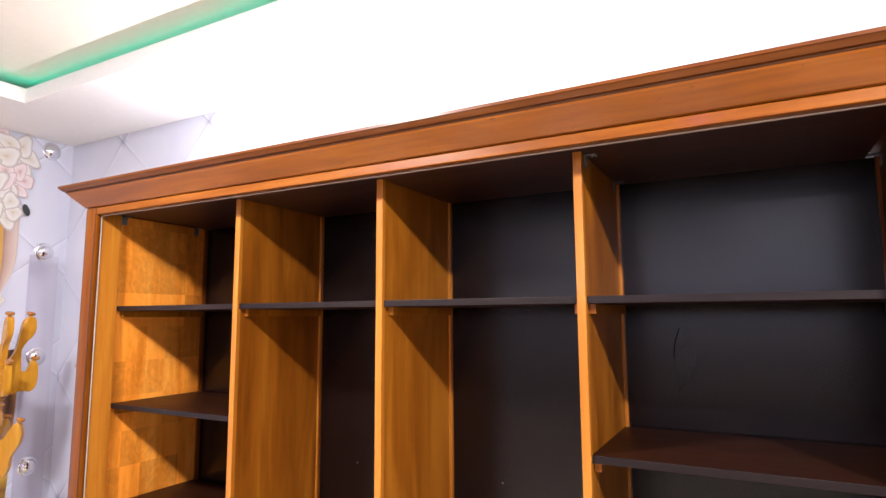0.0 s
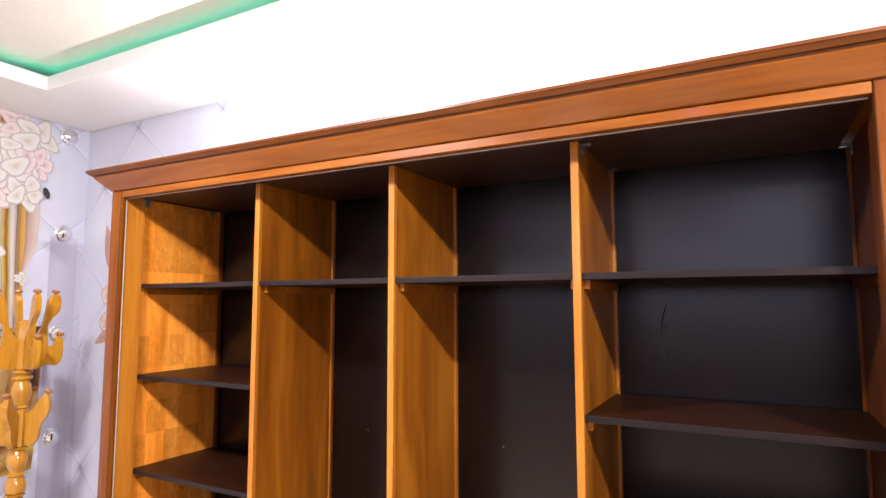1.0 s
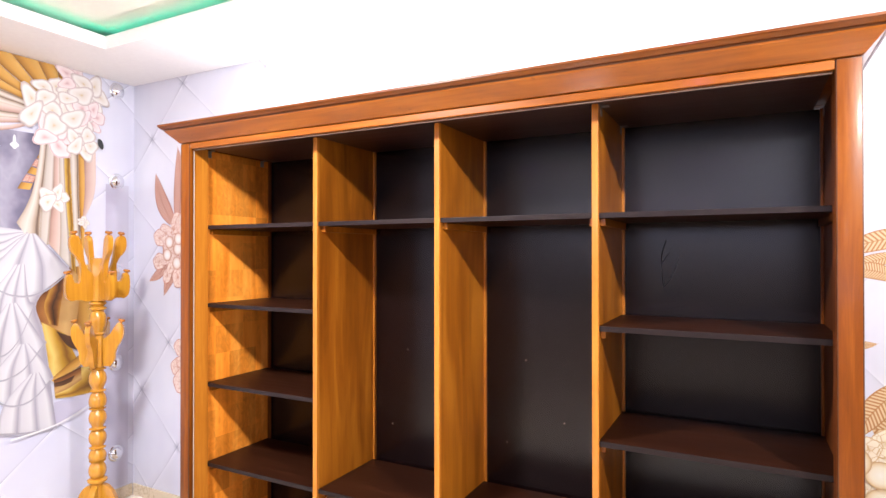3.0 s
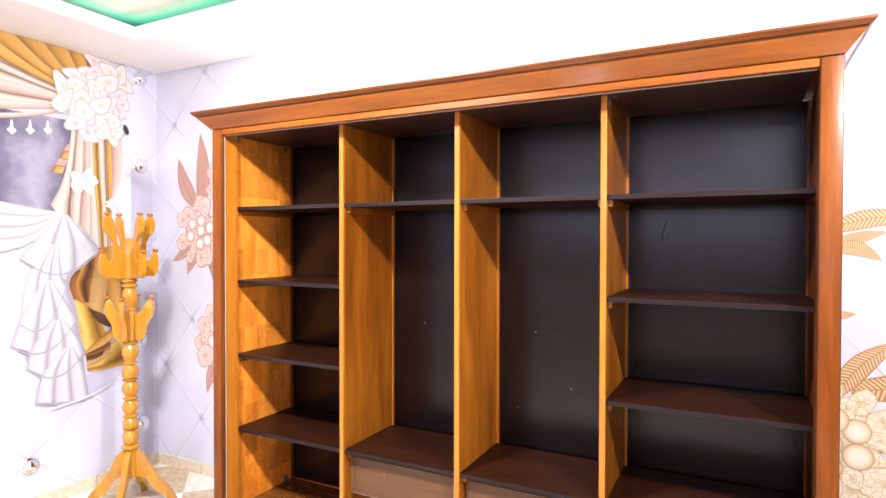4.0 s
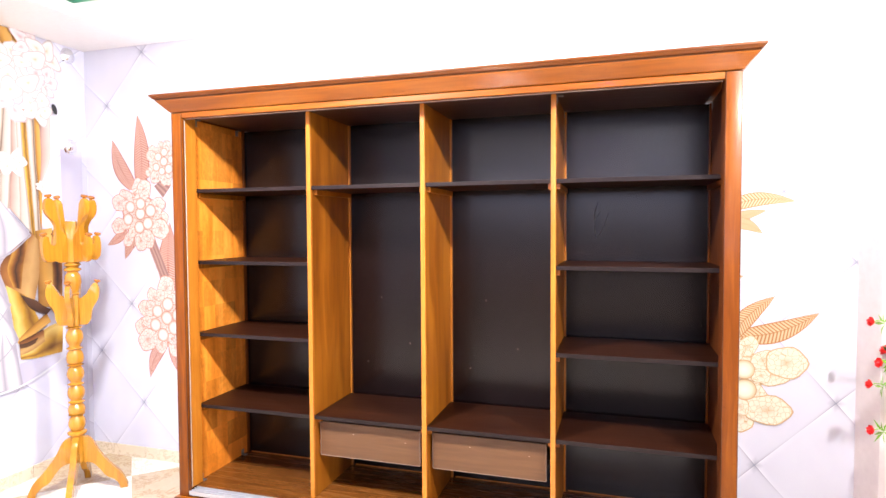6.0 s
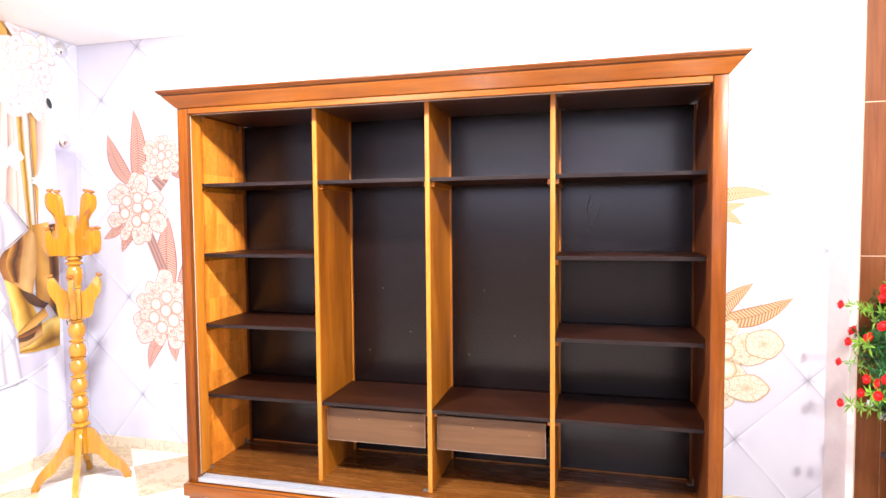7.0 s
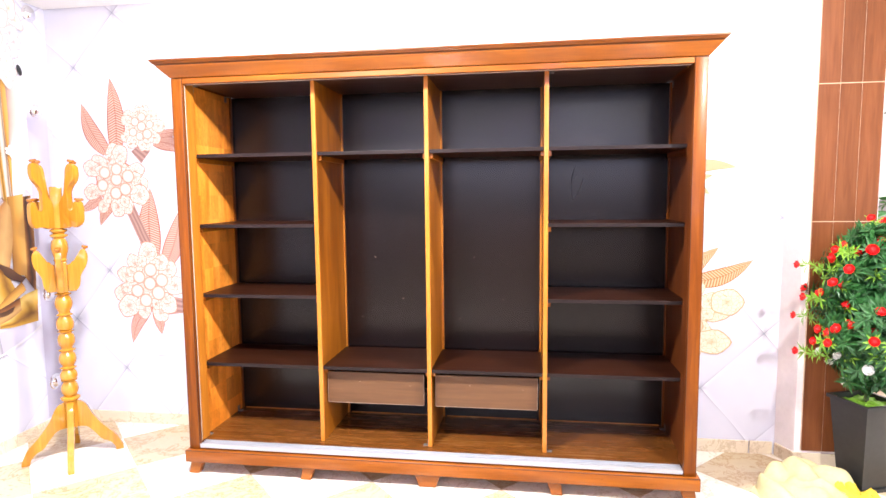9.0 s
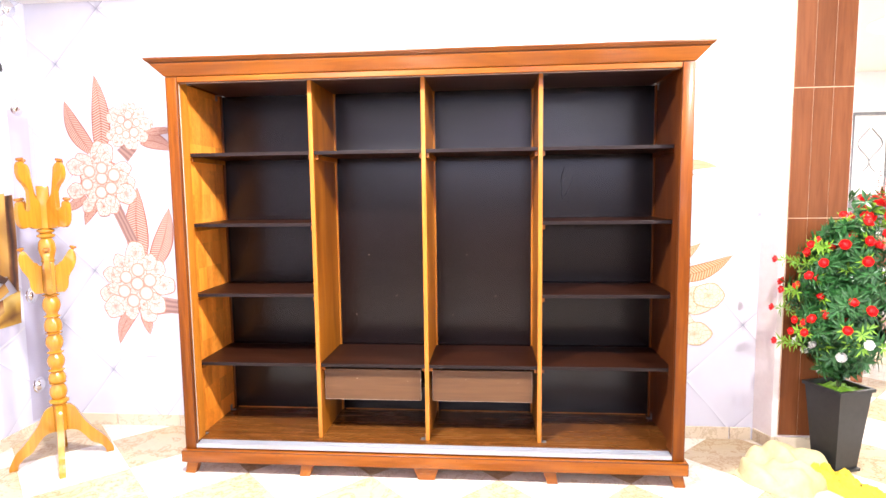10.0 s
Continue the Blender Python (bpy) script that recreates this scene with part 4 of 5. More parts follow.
def left_mural():
    ob = thing("curtain_mural", "printed gold and ivory draped curtain with magnolia blossoms on wallpaper", "wall mural", kind="structure")
    w, top = "left", 2.786
    # violet voile behind the drape
    band(w, "voile", ((-1.3, 2.35), (-1.3, 1.9), (-1.3, 1.4)), ((0.10, 2.35), (0.02, 2.0), (-0.05, 1.62)), VIOLET, ob, 0)
    # the fan of the valance
    rim = [(-1.35, 2.30), (-1.35, 2.42), (-1.35, 2.56), (-1.30, 2.70), (-1.02, top), (-0.72, top), (-0.48, top), (-0.28, top), (-0.12, top), (0.02, top), (0.13, top), (0.20, top)]
    kinds = (ROSE, IVORY, ROSE, IVORY, IVORY, GOLD, GOLD, GOLD, GOLD, GOLD, GOLD)
    for k, (p, q) in enumerate(zip(rim, rim[1:])):
        f = k / 10
        hub0, hub1 = (0.04 + 0.12 * f, 2.42 + 0.16 * f), (0.05 + 0.12 * f, 2.44 + 0.16 * f)
        sag = 0.06 * (1 - f)
        m0 = ((p[0] + hub0[0]) / 2, (p[1] + hub0[1]) / 2 - sag)
        m1 = ((q[0] + hub1[0]) / 2, (q[1] + hub1[1]) / 2 - sag * 0.9)
        band(w, "fold", (p, m0, hub0), (q, m1, hub1), kinds[k], ob, 2 + k % 3)
    band(w, "braid", ((-1.35, 2.27), (-0.6, 2.26), (-0.16, 2.34), (0.05, 2.44)), ((-1.35, 2.31), (-0.6, 2.295), (-0.16, 2.365), (0.05, 2.46)), ROSE, ob, 5)
    for k in range(12):
        a = -1.18 + 0.098 * k
        z = 2.245 + max(0, a + 0.45) * 0.16
        rosette(w, "tassel", a, z - 0.01, 0.008, 0.035, HEM, ob, 6)
        rosette(w, "tassel", a, z - 0.035, 0.021, 0.021, HEM, ob, 7, 4, 0.15)
    # orange striped turn-back beside the knot
    for k in range(5):
        f0, f1 = k / 5, (k + 0.86) / 5
        band(w, "braid", ((0.04 - 0.13 * f0, 2.25 - 0.24 * f0), (0.04 - 0.13 * f1, 2.25 - 0.24 * f1)), ((0.07 - 0.09 * f0, 2.23 - 0.22 * f0), (0.07 - 0.09 * f1, 2.23 - 0.22 * f1)), CORAL if k % 2 else GOLD, ob, 3)
    # gold lining pleats behind the tail
    band(w, "fold", ((0.15, 2.36), (0.17, 2.0), (0.21, 1.56)), ((0.21, 2.36), (0.22, 2.0), (0.255, 1.45)), OCHRE, ob, 4)
    band(w, "fold", ((0.20, 2.36), (0.22, 2.0), (0.25, 1.46)), ((0.26, 2.36), (0.265, 2.0), (0.29, 1.20)), IVORY, ob, 5)
    band(w, "fold", ((0.25, 2.36), (0.265, 2.0), (0.285, 1.50)), ((0.30, 2.36), (0.305, 2.0), (0.30, 1.72)), GOLD, ob, 4)
    band(w, "fold", ((0.29, 2.36), (0.30, 2.05), (0.285, 1.84)), ((0.37, 2.32), (0.365, 2.04), (0.30, 1.86)), ROSE, ob, 5)
    # ivory tail with a zigzag hem
    band(w, "fold", ((0.05, 2.40), (0.01, 2.09), (-0.03, 1.94), (-0.09, 1.82)), ((0.09, 2.40), (0.06, 2.09), (0.04, 1.90), (0.03, 1.65)), IVORY, ob, 6)
    band(w, "fold", ((0.08, 2.40), (0.055, 2.09), (0.04, 1.90), (0.03, 1.66)), ((0.125, 2.40), (0.115, 2.05), (0.10, 1.86), (0.085, 1.70)), SILK, ob, 7)
    band(w, "fold", ((0.115, 2.40), (0.11, 2.05), (0.095, 1.86), (0.085, 1.70)), ((0.155, 2.40), (0.155, 2.03), (0.165, 1.80), (0.155, 1.62)), ROSE, ob, 8)
    band(w, "fold", ((0.14, 2.40), (0.145, 2.03), (0.15, 1.80), (0.145, 1.63)), ((0.165, 2.40), (0.18, 2.03), (0.20, 1.78), (0.22, 1.545)), SILK, ob, 9)
    # the white voile tied back, over the violet shade
    for k in range(4):
        f0, f1 = k / 4, (k + 1.08) / 4
        band(w, "voile", ((-1.3, 1.98 - 0.5 * f0), (-0.33, 1.82 - 0.28 * f0), (-0.04, 1.775 - 0.03 * f0)), ((-1.3, 1.98 - 0.5 * f1), (-0.33, 1.82 - 0.28 * f1), (-0.04, 1.775 - 0.03 * f1)), SOFT_VOILE, ob, 5 + k % 2)
    # bronze and gold cascade, in sharp overlapping folds
    band(w, "fold", ((0.245, 1.56), (0.25, 1.35), (0.249, 1.08)), ((0.36, 1.58), (0.355, 1.36), (0.348, 1.06)), GOLD, ob, 6)
    band(w, "fold", ((0.335, 1.56), (0.33, 1.30), (0.33, 1.06)), ((0.42, 1.57), (0.425, 1.30), (0.41, 0.94)), BRONZE, ob, 5)
    band(w, "fold", ((0.21, 1.56), (-0.014, 1.365), (0.024, 1.235)), ((0.262, 1.50), (0.262, 1.30), (0.222, 1.105)), RUST, ob, 8)
    band(w, "fold", ((0.10, 1.46), (0.06, 1.33), (0.09, 1.22)), ((0.20, 1.53), (0.16, 1.36), (0.14, 1.20)), BRONZE, ob, 9)
    band(w, "fold", ((0.045, 1.235), (0.075, 1.06), (0.098, 0.89)), ((0.18, 1.15), (0.22, 1.06), (0.27, 0.955)), OCHRE, ob, 8)
    band(w, "fold", ((0.13, 1.17), (0.20, 1.07), (0.30, 1.02)), ((0.235, 1.12), (0.28, 1.08), (0.335, 1.05)), SHADE, ob, 10)
    band(w, "fold", ((0.098, 0.885), (0.19, 0.955), (0.30, 1.03)), ((0.115, 0.865), (0.20, 0.90), (0.33, 0.97)), GOLD, ob, 10)
    band(w, "fold", ((0.115, 0.878), (0.20, 0.905), (0.278, 0.93)), ((0.121, 0.79), (0.20, 0.81), (0.283, 0.85)), RUST, ob, 10)
    band(w, "fold", ((0.115, 0.86), (0.17, 0.865), (0.24, 0.885)), ((0.118, 0.835), (0.17, 0.835), (0.22, 0.85)), SHADE, ob, 11)
    band(w, "fold", ((0.121, 0.80), (0.20, 0.815), (0.28, 0.925), (0.417, 0.965)), ((0.125, 0.765), (0.22, 0.755), (0.31, 0.755), (0.405, 0.757)), OCHRE, ob, 9)
    # white ruffled cascade, five overlapping falls
    falls = (((-0.04, 1.76), (-0.20, 1.58), (-0.27, 1.50), 1.36, 0.21, 1.54), ((-0.10, 1.58), (-0.23, 1.38), (-0.27, 1.12), 1.04, 0.01, 1.36), ((-0.14, 1.36), (-0.26, 1.16), (-0.32, 1.00), 0.90, 0.07, 1.12), ((-0.08, 1.12), (-0.20, 0.98), (-0.24, 0.86), 0.74, 0.11, 0.90), ((-0.02, 0.94), (-0.15, 0.80), (-0.19, 0.64), 0.60, 0.13, 0.60))
    band(w, "fold", ((-0.04, 1.77), (-0.14, 1.2), (-0.15, 0.62)), ((0.21, 1.54), (0.02, 1.36), (0.06, 1.15), (0.13, 0.60)), SOFT_VOILE, ob, 11)
    for k, (p0, p1, p2, z, a, ze) in enumerate(falls):
        for j in range(3):
            f0, f1 = j / 3, (j + 1.05) / 3
            def along(f):
                return (p2[0] + (a - p2[0]) * f, p2[1] + (z - p2[1]) * (1 - abs(2 * f - 1)) + (ze - p2[1]) * max(0, 2 * f - 1))
            top0, top1 = (p0[0] + 0.05 * f0, p0[1]), (p0[0] + 0.05 * f1, p0[1])
            m0, m1 = ((p1[0] + (a - 0.04 - p1[0]) * f0), p1[1]), ((p1[0] + (a - 0.04 - p1[0]) * f1), p1[1])
            band(w, "ruffle", (top0, m0, along(f0)), (top1, m1, along(min(1, f1))), SOFT_VOILE, ob, 12 + k)
        band(w, "hem", (along(0), along(0.33), along(0.66), along(1)), tuple((x, y - 0.011) for x, y in (along(0), along(0.33), along(0.66), along(1))), PLEAT, ob, 17)
    band(w, "fold", ((0.12, 0.74), (0.12, 0.66), (0.12, 0.60)), ((0.40, 0.77), (0.39, 0.72), (0.38, 0.70)), MAUVE, ob, 4)
    band(w, "hem", ((-0.12, 0.585), (0.12, 0.61), (0.30, 0.67), (0.42, 0.73)), ((-0.12, 0.575), (0.12, 0.60), (0.30, 0.66), (0.42, 0.72)), HEM, ob, 18)
    # mauve band beside the corner
    band(w, "panel_print", ((0.44, 2.10), (0.44, 1.2), (0.44, 0.09)), ((0.60, 2.10), (0.60, 1.2), (0.60, 0.09)), MAUVE, ob, 0)
    for k, (a, z, s, kind) in enumerate(((0.03, 2.50, 0.13, BLOOM), (0.17, 2.47, 0.15, BLOOM), (0.26, 2.52, 0.12, BLOOM), (0.10, 2.60, 0.11, BLOOM), (0.22, 2.72, 0.10, PINK), (0.33, 2.66, 0.12, BLOOM), (0.24, 2.62, 0.10, BLOOM),
                                          (0.32, 2.52, 0.10, PINK), (0.12, 2.36, 0.13, PINK), (0.28, 2.34, 0.10, BLOOM), (0.11, 1.98, 0.085, BLOOM), (0.29, 1.84, 0.035, BLOOM))):
        blossom(a, z, s, ob, kind, 40 + k)
    rosette(w, "berry", 0.395, 2.35, 0.018, 0.035, CHARCOAL, ob, 18, 0, 0, 0, 20)
    return ob


# raised domes stand in for the chrome buttons of the wallpaper print
def chrome_button(y, z):
    ob = thing("wall_button", "chrome dome in place of a printed wallpaper button", "wall button", (WALL_X, y, z), group="chrome wall buttons")
    part("rim", lathe(((0.048, 0.0005), (0.053, 0.005), (0.048, 0.009), (0.042, 0.010)), 24, None, pose(0, 0, 0, 0, 90, 0)), CHROME, ob, "", True)
    part("dome", lathe([(0.041 * math.cos(k * 0.19), 0.006 + 0.028 * math.sin(k * 0.19)) for k in range(8)], 24, None, pose(0, 0, 0, 0, 90, 0)), CHROME, ob, "", True)


back_mural()
left_mural()
for z in (2.752, 2.141, 1.533, 0.925, 0.318):
    chrome_button(0.513, z)
for z in (0.270,):
    chrome_button(-0.215, z)


# ---- the potted rose bush ----
LEAF_DARK = plain("dark_leaf", (0.0198, 0.1080, 0.0216), 0.5, 0, 0.1, 0.4, 40)
LEAF_LIGHT = plain("light_leaf", (0.20, 0.42, 0.035), 0.4, 0, 0.1, 0.3, 40)
RED = plain("red_petal", (0.7750, 0.0144, 0.0168), 0.45, 0, 0, 0.25, 60)
WHITE_PETAL = plain("white_petal", (0.80, 0.80, 0.78), 0.5, 0, 0, 0.05, 60)
PINK_PETAL = plain("pink_petal", (0.75, 0.34, 0.36), 0.5, 0, 0, 0.2, 60)
TWIG = plain("green_twig", (0.07, 0.10, 0.03), 0.6)
MOSS = plain("green_moss", (0.16, 0.34, 0.02), 0.8, 0, 0, 0.4, 90, 0.6)


def leaflet(bm, at, way, up, length, width):
    side = way.cross(up).normalized() * width / 2
    up = side.cross(way).normalized()
    p = [bm.verts.new(at + v) for v in (Vector(), way * length * 0.45 + side + up * width * 0.2, way * length - up * width * 0.3, way * length * 0.45 - side + up * width * 0.2, way * length * 0.45)]
    for i, j in ((0, 1), (1, 2)):
        bm.faces.new((p[i], p[j], p[4]))
    for i, j in ((2, 3), (3, 0)):
        bm.faces.new((p[i], p[j], p[4]))


def whorl(bm, at, way, rnd, count, length, width, droop):
    q = way.to_track_quat("Z", "Y")
    for i in range(count):
        t = math.tau * i / count + rnd.uniform(-0.3, 0.3)
        d = q @ Vector((math.cos(t), math.sin(t), rnd.uniform(0.1, 0.6) - droop)).normalized()
        leaflet(bm, at, d, way, length * rnd.uniform(0.75, 1.2), width * rnd.uniform(0.8, 1.2))


def rose_mesh(bm, at, way, size):
    q = way.to_track_quat("Z", "Y")
    for ring, (r, h, n, w) in enumerate(((0.95, 0.55, 6, 0.75), (0.62, 0.85, 5, 0.65), (0.30, 1.0, 4, 0.45))):
        for i in range(n):
            t = math.tau * i / n + ring * 0.5
            def spot(f, k):
                return at + q @ (Vector((r * math.cos(t + f * w), r * math.sin(t + f * w), h * k - 0.1)) * size * (0.62 if k == 0 else 1.0))
            v = [bm.verts.new(p) for p in (spot(-0.7, 0), spot(0.7, 0), spot(1.0, 0.75), spot(0.0, 1.12), spot(-1.0, 0.75))]
            bm.faces.new(v)
    lathe(((size * 0.2, -0.3 * size), (size * 0.60, 0.05 * size), (size * 0.5, 0.5 * size), (size * 0.15, 0.78 * size)), 8, bm, Matrix.Translation(at) @ q.to_matrix().to_4x4())


def square_pot(parent, low, high, height, turn):
    def ring(r, z):
        return [pose(0, 0, 0, 0, 0, turn) @ Vector((sx * r, sy * r, z)) for sx, sy in ((-1, -1), (1, -1), (1, 1), (-1, 1))]
    levels = (ring(low + 0.012, 0.0), ring(low + 0.012, 0.016), ring(low, 0.018), ring(high - 0.004, height - 0.022), ring(high + 0.008, height - 0.018), ring(high + 0.008, height), ring(high - 0.010, height), ring(high - 0.014, height - 0.05))
    bm = bmesh.new()
    rows = [[bm.verts.new(p) for p in lv] for lv in levels]
    for a, b in zip(rows, rows[1:]):
        for k in range(4):
            bm.faces.new((a[k], a[(k + 1) % 4], b[(k + 1) % 4], b[k]))
    bm.faces.new(rows[0][::-1])
    bm.faces.new(rows[-1])
    return part("pot", bm, CHARCOAL, parent, "tapered square charcoal planter")


def rose_bush(x, y):
    rnd = random.Random(8)
    ob = thing("potted_plant", "artificial rose bush, red and white blooms, in a charcoal planter", "potted plant", (x, y, 0))
    square_pot(ob, 0.075, 0.114, 0.475, 20)
    moss = bmesh.new()
    grid = 10
    vs = [[moss.verts.new(pose(0, 0, 0, 0, 0, 20) @ Vector(((i / grid - 0.5) * 0.205, (j / grid - 0.5) * 0.205, 0.452 + rnd.uniform(0, 0.022) - 0.03 * max(abs(i / grid - 0.5), abs(j / grid - 0.5))))) for j in range(grid + 1)] for i in range(grid + 1)]
    for i in range(grid):
        for j in range(grid):
            moss.faces.new((vs[i][j], vs[i + 1][j], vs[i + 1][j + 1], vs[i][j + 1]))
    part("moss", moss, MOSS, ob, "bright green artificial moss", True)
    trunk, dark, light = bmesh.new(), bmesh.new(), bmesh.new()
    tube(smooth_line(((0, 0, 0.44), (0.01, 0.0, 0.62), (-0.01, 0.01, 0.85), (0.0, 0.0, 1.2)), 4), 0.012, 6, trunk)
    tips = []

    levels = ((0.54, 0.08), (0.70, 0.19), (0.85, 0.26), (1.00, 0.275), (1.15, 0.23), (1.28, 0.15), (1.40, 0.05))

    def reach(z):
        for (z0, r0), (z1, r1) in zip(levels, levels[1:]):
            if z <= z1:
                return r0 + (r1 - r0) * (max(z, z0) - z0) / (z1 - z0)
        return 0.05

    for k in range(165):
        z = 0.57 + 0.80 * ((k * 0.618) % 1.0)
        t = rnd.uniform(0, math.tau)
        r = reach(z) * rnd.choice((rnd.uniform(0.45, 0.8), rnd.uniform(0.7, 1.15), rnd.uniform(0.85, 1.1)))
        root = Vector((rnd.uniform(-0.02, 0.02), rnd.uniform(-0.02, 0.02), max(0.5, z - rnd.uniform(0.08, 0.26))))
        tip = Vector((r * math.cos(t), r * math.sin(t), z + rnd.uniform(-0.03, 0.03)))
        mid = root.lerp(tip, 0.55) + Vector((0, 0, 0.05))
        line = smooth_line((root, mid, tip), 4)
        tube(line, 0.0022, 4, trunk)
        way = (line[-1] - line[-3]).normalized()
        tips.append((tip, way))
        for p in line[2:-1]:
            whorl(dark, p, way, rnd, 6, 0.072, 0.022, 0.1)
        bm = light if rnd.random() < 0.42 else dark
        whorl(bm, tip, way, rnd, 8, 0.052, 0.013, 0.05)
        whorl(dark, tip - way * 0.03, way, rnd, 5, 0.07, 0.024, 0.2)
    tagged(part("stem", trunk, TWIG, ob, "thin green branching stem"), kind="stuff")
    tagged(part("dark_foliage", dark, LEAF_DARK, ob, "dark green pointed leaves"), kind="stuff")
    tagged(part("light_foliage", light, LEAF_LIGHT, ob, "yellow-green leaf rosettes"), kind="stuff")
    chosen = sorted(tips, key=lambda p: (p[0].x * 7.31 + p[0].y * 3.7 + p[0].z * 11.9) % 1.0)
    for tip, way in chosen[:62]:
        low_one = tip.z < 0.79
        bm = bmesh.new()
        rose_mesh(bm, tip + way * 0.012, (way + Vector((0, 0, 0.3))).normalized(), rnd.uniform(0.023, 0.031))
        part("white_bloom" if low_one else "red_bloom", bm, WHITE_PETAL if low_one else RED, ob)
    for dx, dy, z in ((-0.37, -0.05, 0.735), (-0.36, 0.0, 1.18), (-0.35, -0.06, 1.02), (-0.34, 0.06, 0.90), (-0.05, -0.05, 1.42), (-0.31, -0.10, 0.80), (-0.24, -0.12, 1.27)):
        tip = Vector((dx, dy, z))
        way = Vector((dx, dy, 0.05)).normalized()
        sprig = tube(smooth_line((Vector((dx * 0.4, dy * 0.4, z - 0.06)), tip - way * 0.05 + Vector((0, 0, 0.01)), tip), 4), 0.002, 4)
        for back in (0.045, 0.085, 0.125, 0.165):
            whorl(sprig, tip - way * back + Vector((0, 0, 0.05 * (0.045 - back))), way, rnd, 7, 0.055, 0.013, 0.1)
        s = part("sprig", sprig, LEAF_LIGHT, ob)
        bm = bmesh.new()
        rose_mesh(bm, tip, way, 0.022)
        part("red_bloom", bm, RED, s)
    return ob


rose_bush(2.284, 0.302)


# ---- cloths on the floor ----
BUFF = plain("buff_cloth", (0.5362, 0.4541, 0.2446), 0.8, 0, 0, 0.12, 25, 0.3)
YELLOW = plain("yellow_cloth", (0.6440, 0.4620, 0.0420), 0.85, 0, 0, 0.2, 60, 0.5)


def heap(name, label, category, at, turn, lx, ly, height, material, seed, ridges, fuzz=0.0):
    """A crumpled cloth that lies on the floor, with ridges, a rolled rim and some thickness."""
    bm = bmesh.new()
    nx, ny = 40, 28
    rows = []
    for i in range(nx + 1):
        row = []
        for j in range(ny + 1):
            u, v = 2 * i / nx - 1, 2 * j / ny - 1
            k = max(0.0, 1 - (abs(u) ** 2.6 + abs(v) ** 2.6))
            wob = noise.noise(Vector((u * 1.7 + seed, v * 1.7, seed * 0.37)))
            fold = abs(noise.noise(Vector((u * ridges, v * ridges * 0.45 + seed, 1.3))))
            z = height * (k ** 0.45) * (0.45 + 0.55 * fold + 0.35 * wob) + (rnd_fuzz(i, j, seed) * fuzz if k > 0 else 0)
            s = 1 - 0.12 * (u * u) * (v * v)
            row.append(bm.verts.new((u * lx * s + 0.03 * wob, v * ly * s + 0.03 * noise.noise(Vector((u * 2, v * 2, seed + 5))), max(0.004, z))))
        rows.append(row)
    for a, b in zip(rows, rows[1:]):
        for j in range(ny):
            bm.faces.new((a[j], a[j + 1], b[j + 1], b[j]))
    edge = [e for e in bm.edges if e.is_boundary]
    made = bmesh.ops.extrude_edge_only(bm, edges=edge)["geom"]
    for v in made:
        if isinstance(v, bmesh.types.BMVert):
            v.co.z = 0.0005
    ob = part(name, bm, material, None, label, True)
    ob.matrix_world = pose(*at, 0, 0, turn)
    return tagged(ob, category=category)


def rnd_fuzz(i, j, seed):
    return noise.noise(Vector((i * 1.9 + seed, j * 2.3, 0.7)))


heap("folded_cloth", "crumpled buff yellow cloth sheet lying on the floor tiles", "cloth", (1.955, 0.165, 0.001), 40, 0.25, 0.20, 0.20, BUFF, 3.0, 2.6)
heap("yellow_rag", "bright yellow fluffy rag beside the cloth on the floor", "rag", (2.165, 0.075, 0.001), -62, 0.33, 0.085, 0.12, YELLOW, 9.0, 3.5, 0.02)


# ---- the hall beyond the column ----
TABLE = wood("hall_table_wood", (0.20, 0.06, 0.025), (0.30, 0.10, 0.045), (0.38, 0.15, 0.07), 0, 0.35, 0.2)
BOWL = plain("cream_bowl", (0.72, 0.52, 0.34), 0.5)
GREY = plain("grey_metal", (0.20, 0.20, 0.21), 0.5, 0.4)
table = thing("display_table", "brown wooden display table holding flower bowls in the hall", "table", (3.75, 2.05, 0))
part("tabletop", box(-0.50, 0.60, -0.28, 0.28, 1.03, 1.07, 0.005), TABLE, table)
part("apron", box(-0.46, 0.56, -0.24, 0.24, 0.94, 1.0295), TABLE, table)
part("lower_shelf", box(-0.46, 0.56, -0.24, 0.24, 0.40, 0.43, 0.004), TABLE, table)
for lx in (-0.45, 0.55):
    for ly in (-0.23, 0.23):
        part("leg", box(lx - 0.03, lx + 0.03, ly - 0.03, ly + 0.03, 0, 0.9395, 0.004), TABLE, table)


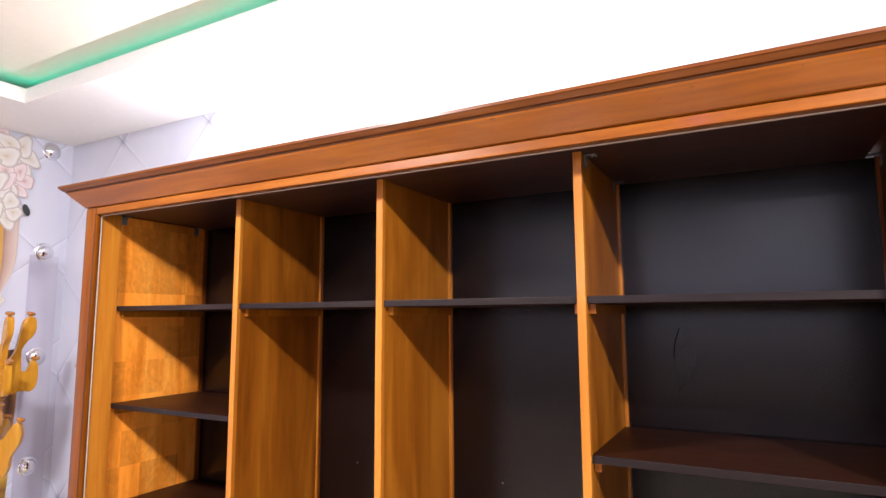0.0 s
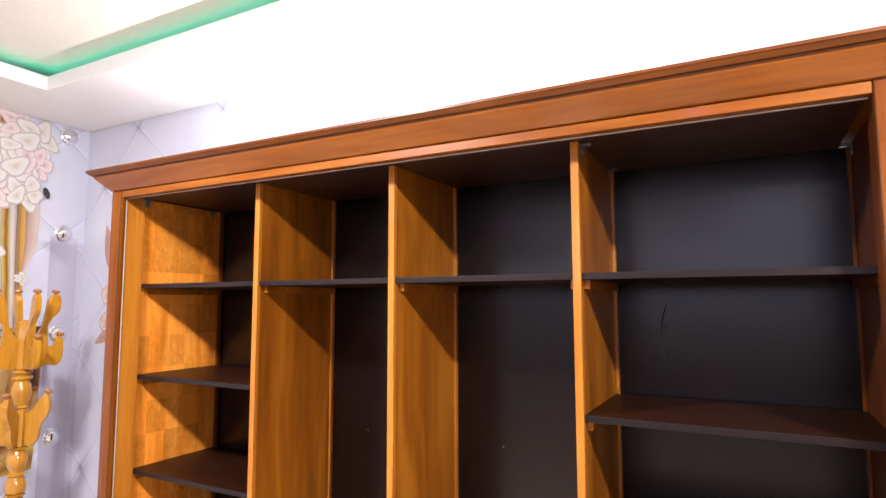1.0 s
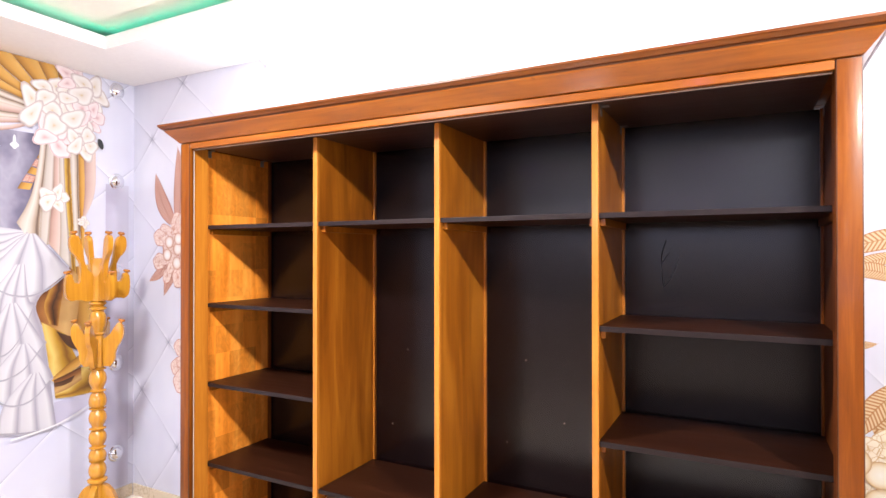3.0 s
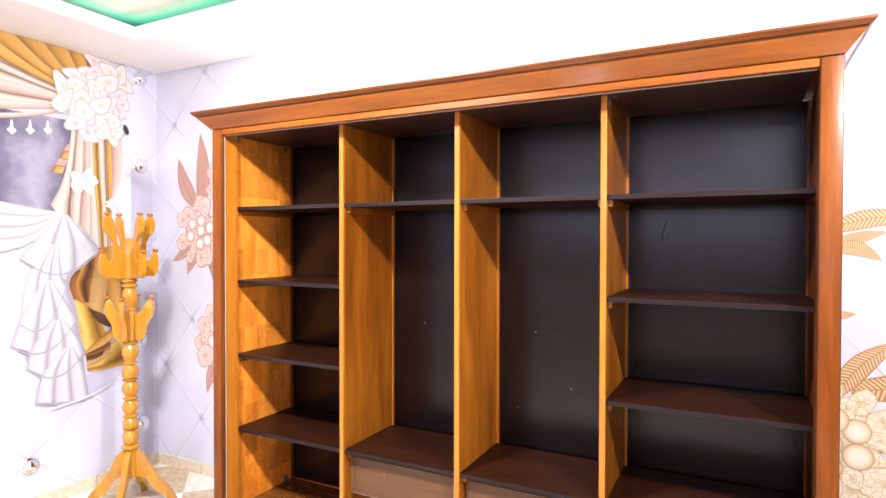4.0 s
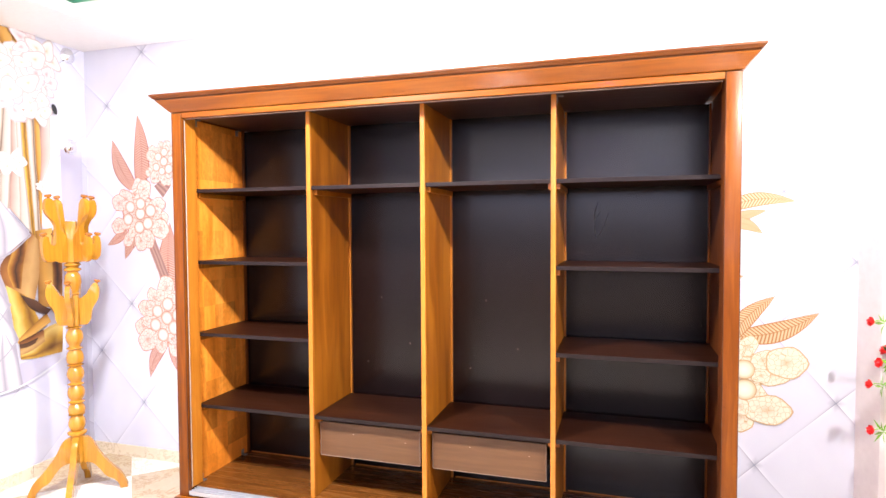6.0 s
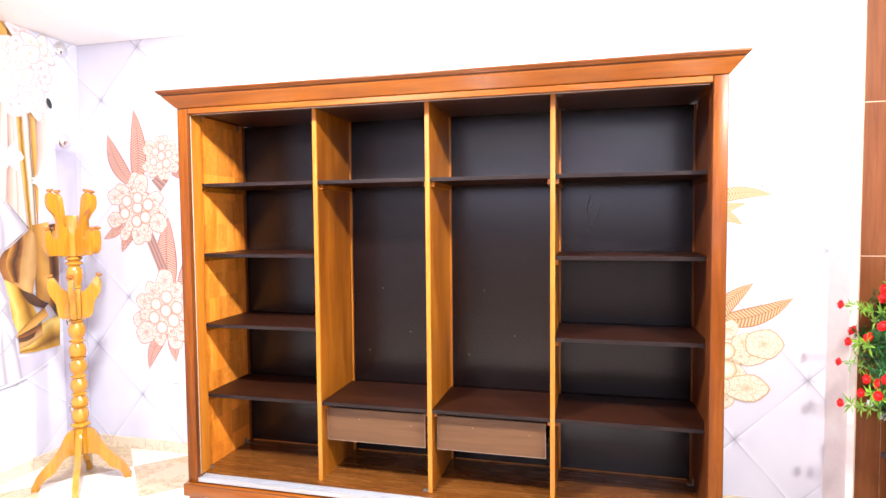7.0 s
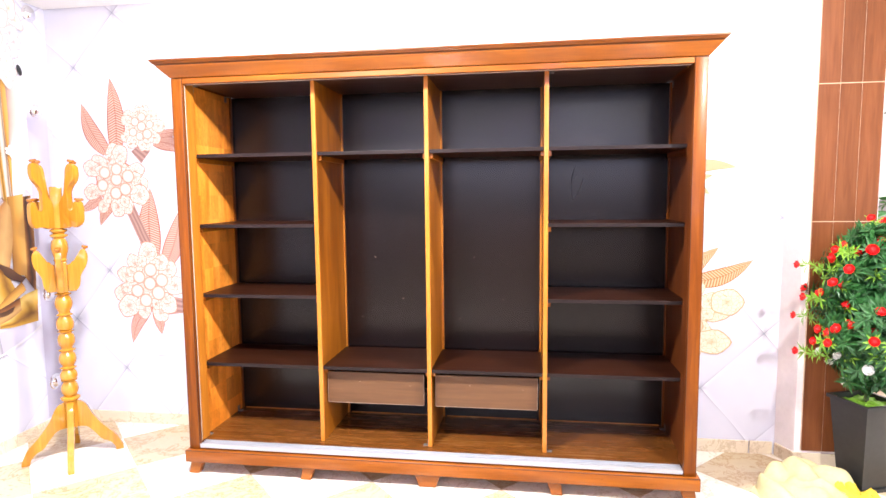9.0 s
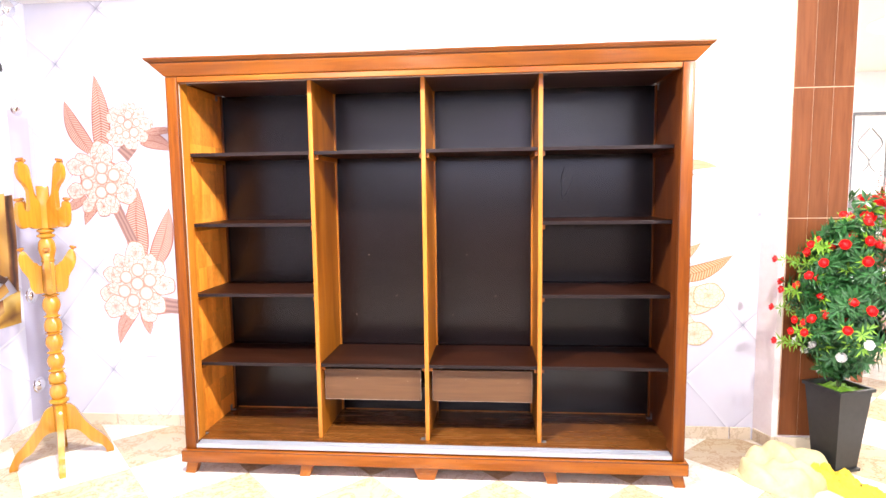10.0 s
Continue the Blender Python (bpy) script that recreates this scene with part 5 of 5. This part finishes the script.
def flower_bowl(x, y, z, radius, label, bloom, seed, spikes):
    rnd = random.Random(seed)
    ob = thing("flower_bowl", label, "flower bowl", (x, y, z), group="flower bowls on the table")
    part("bowl", lathe(((radius * 0.55, 0), (radius * 0.8, 0.03), (radius, 0.10), (radius * 0.96, 0.105), (radius * 0.7, 0.085)), 24), BOWL, ob, "", True)
    dark, light = bmesh.new(), bmesh.new()
    for k in range(34):
        t, h = rnd.uniform(0, math.tau), rnd.uniform(0.12, 0.42)
        r = radius * rnd.uniform(0.1, 1.3)
        p = Vector((r * math.cos(t), r * math.sin(t), h))
        way = Vector((p.x, p.y, 0.12)).normalized()
        whorl(dark if k % 2 else light, p, way, rnd, 6, 0.11, 0.035, 0.1)
    tagged(part("foliage", dark, LEAF_DARK, ob, "dark green leaves"), kind="stuff")
    tagged(part("foliage", light, LEAF_LIGHT, ob, "fresh green leaves"), kind="stuff")
    for k in range(9):
        t = rnd.uniform(0, math.tau)
        r = radius * rnd.uniform(0.3, 1.2)
        p = Vector((r * math.cos(t), r * math.sin(t), rnd.uniform(0.2, 0.42)))
        bm = bmesh.new()
        rose_mesh(bm, p, Vector((p.x, p.y - 0.1, 0.2)).normalized(), rnd.uniform(0.045, 0.065))
        part("bloom", bm, bloom, ob)
    for k in range(spikes):
        bm = bmesh.new()
        for i in range(16):
            whorl(bm, Vector((0.06 * k + 0.05, -0.03, 0.35 + 0.018 * i)), Vector((0, 0, 1)), rnd, 5, 0.045 * (1 - i / 20), 0.02, 0.1)
        part("flower_spike", bm, RED, ob, "upright red flower spike")
    return ob


flower_bowl(3.42, 1.98, 1.071, 0.15, "cream bowl of red flowers and green leaves on the table", RED, 4, 2)
flower_bowl(3.80, 2.00, 1.071, 0.16, "cream bowl of pink flowers and green leaves on the table", PINK_PETAL, 6, 0)
grille = thing("ornamental_screen", "white hall screen with thin grey wrought scrollwork and top bar", "screen", (4.6, 4.47, 0))
part("top_bar", box(-0.05, 1.25, -0.02, 0.02, 2.43, 2.46, 0.004), GREY, grille)
for px in (-0.03, 0.11, 0.50, 0.90, 1.23):
    part("upright", box(px - 0.006, px + 0.006, -0.012, 0.012, 0, 2.429), GREY, grille)
for px, s in ((0.24, 1), (0.38, -1), (0.62, 1), (0.78, -1)):
    part("scroll", tube(smooth_line([(px + s * 0.07 * math.sin(k * 0.9), 0, 1.75 + 0.065 * k) for k in range(9)], 4), 0.006, 6), GREY, grille)
part("lower_panel", box(-0.02, 1.22, -0.010, 0.010, 1.05, 1.45), GREY, grille, "dark grey lower panel")
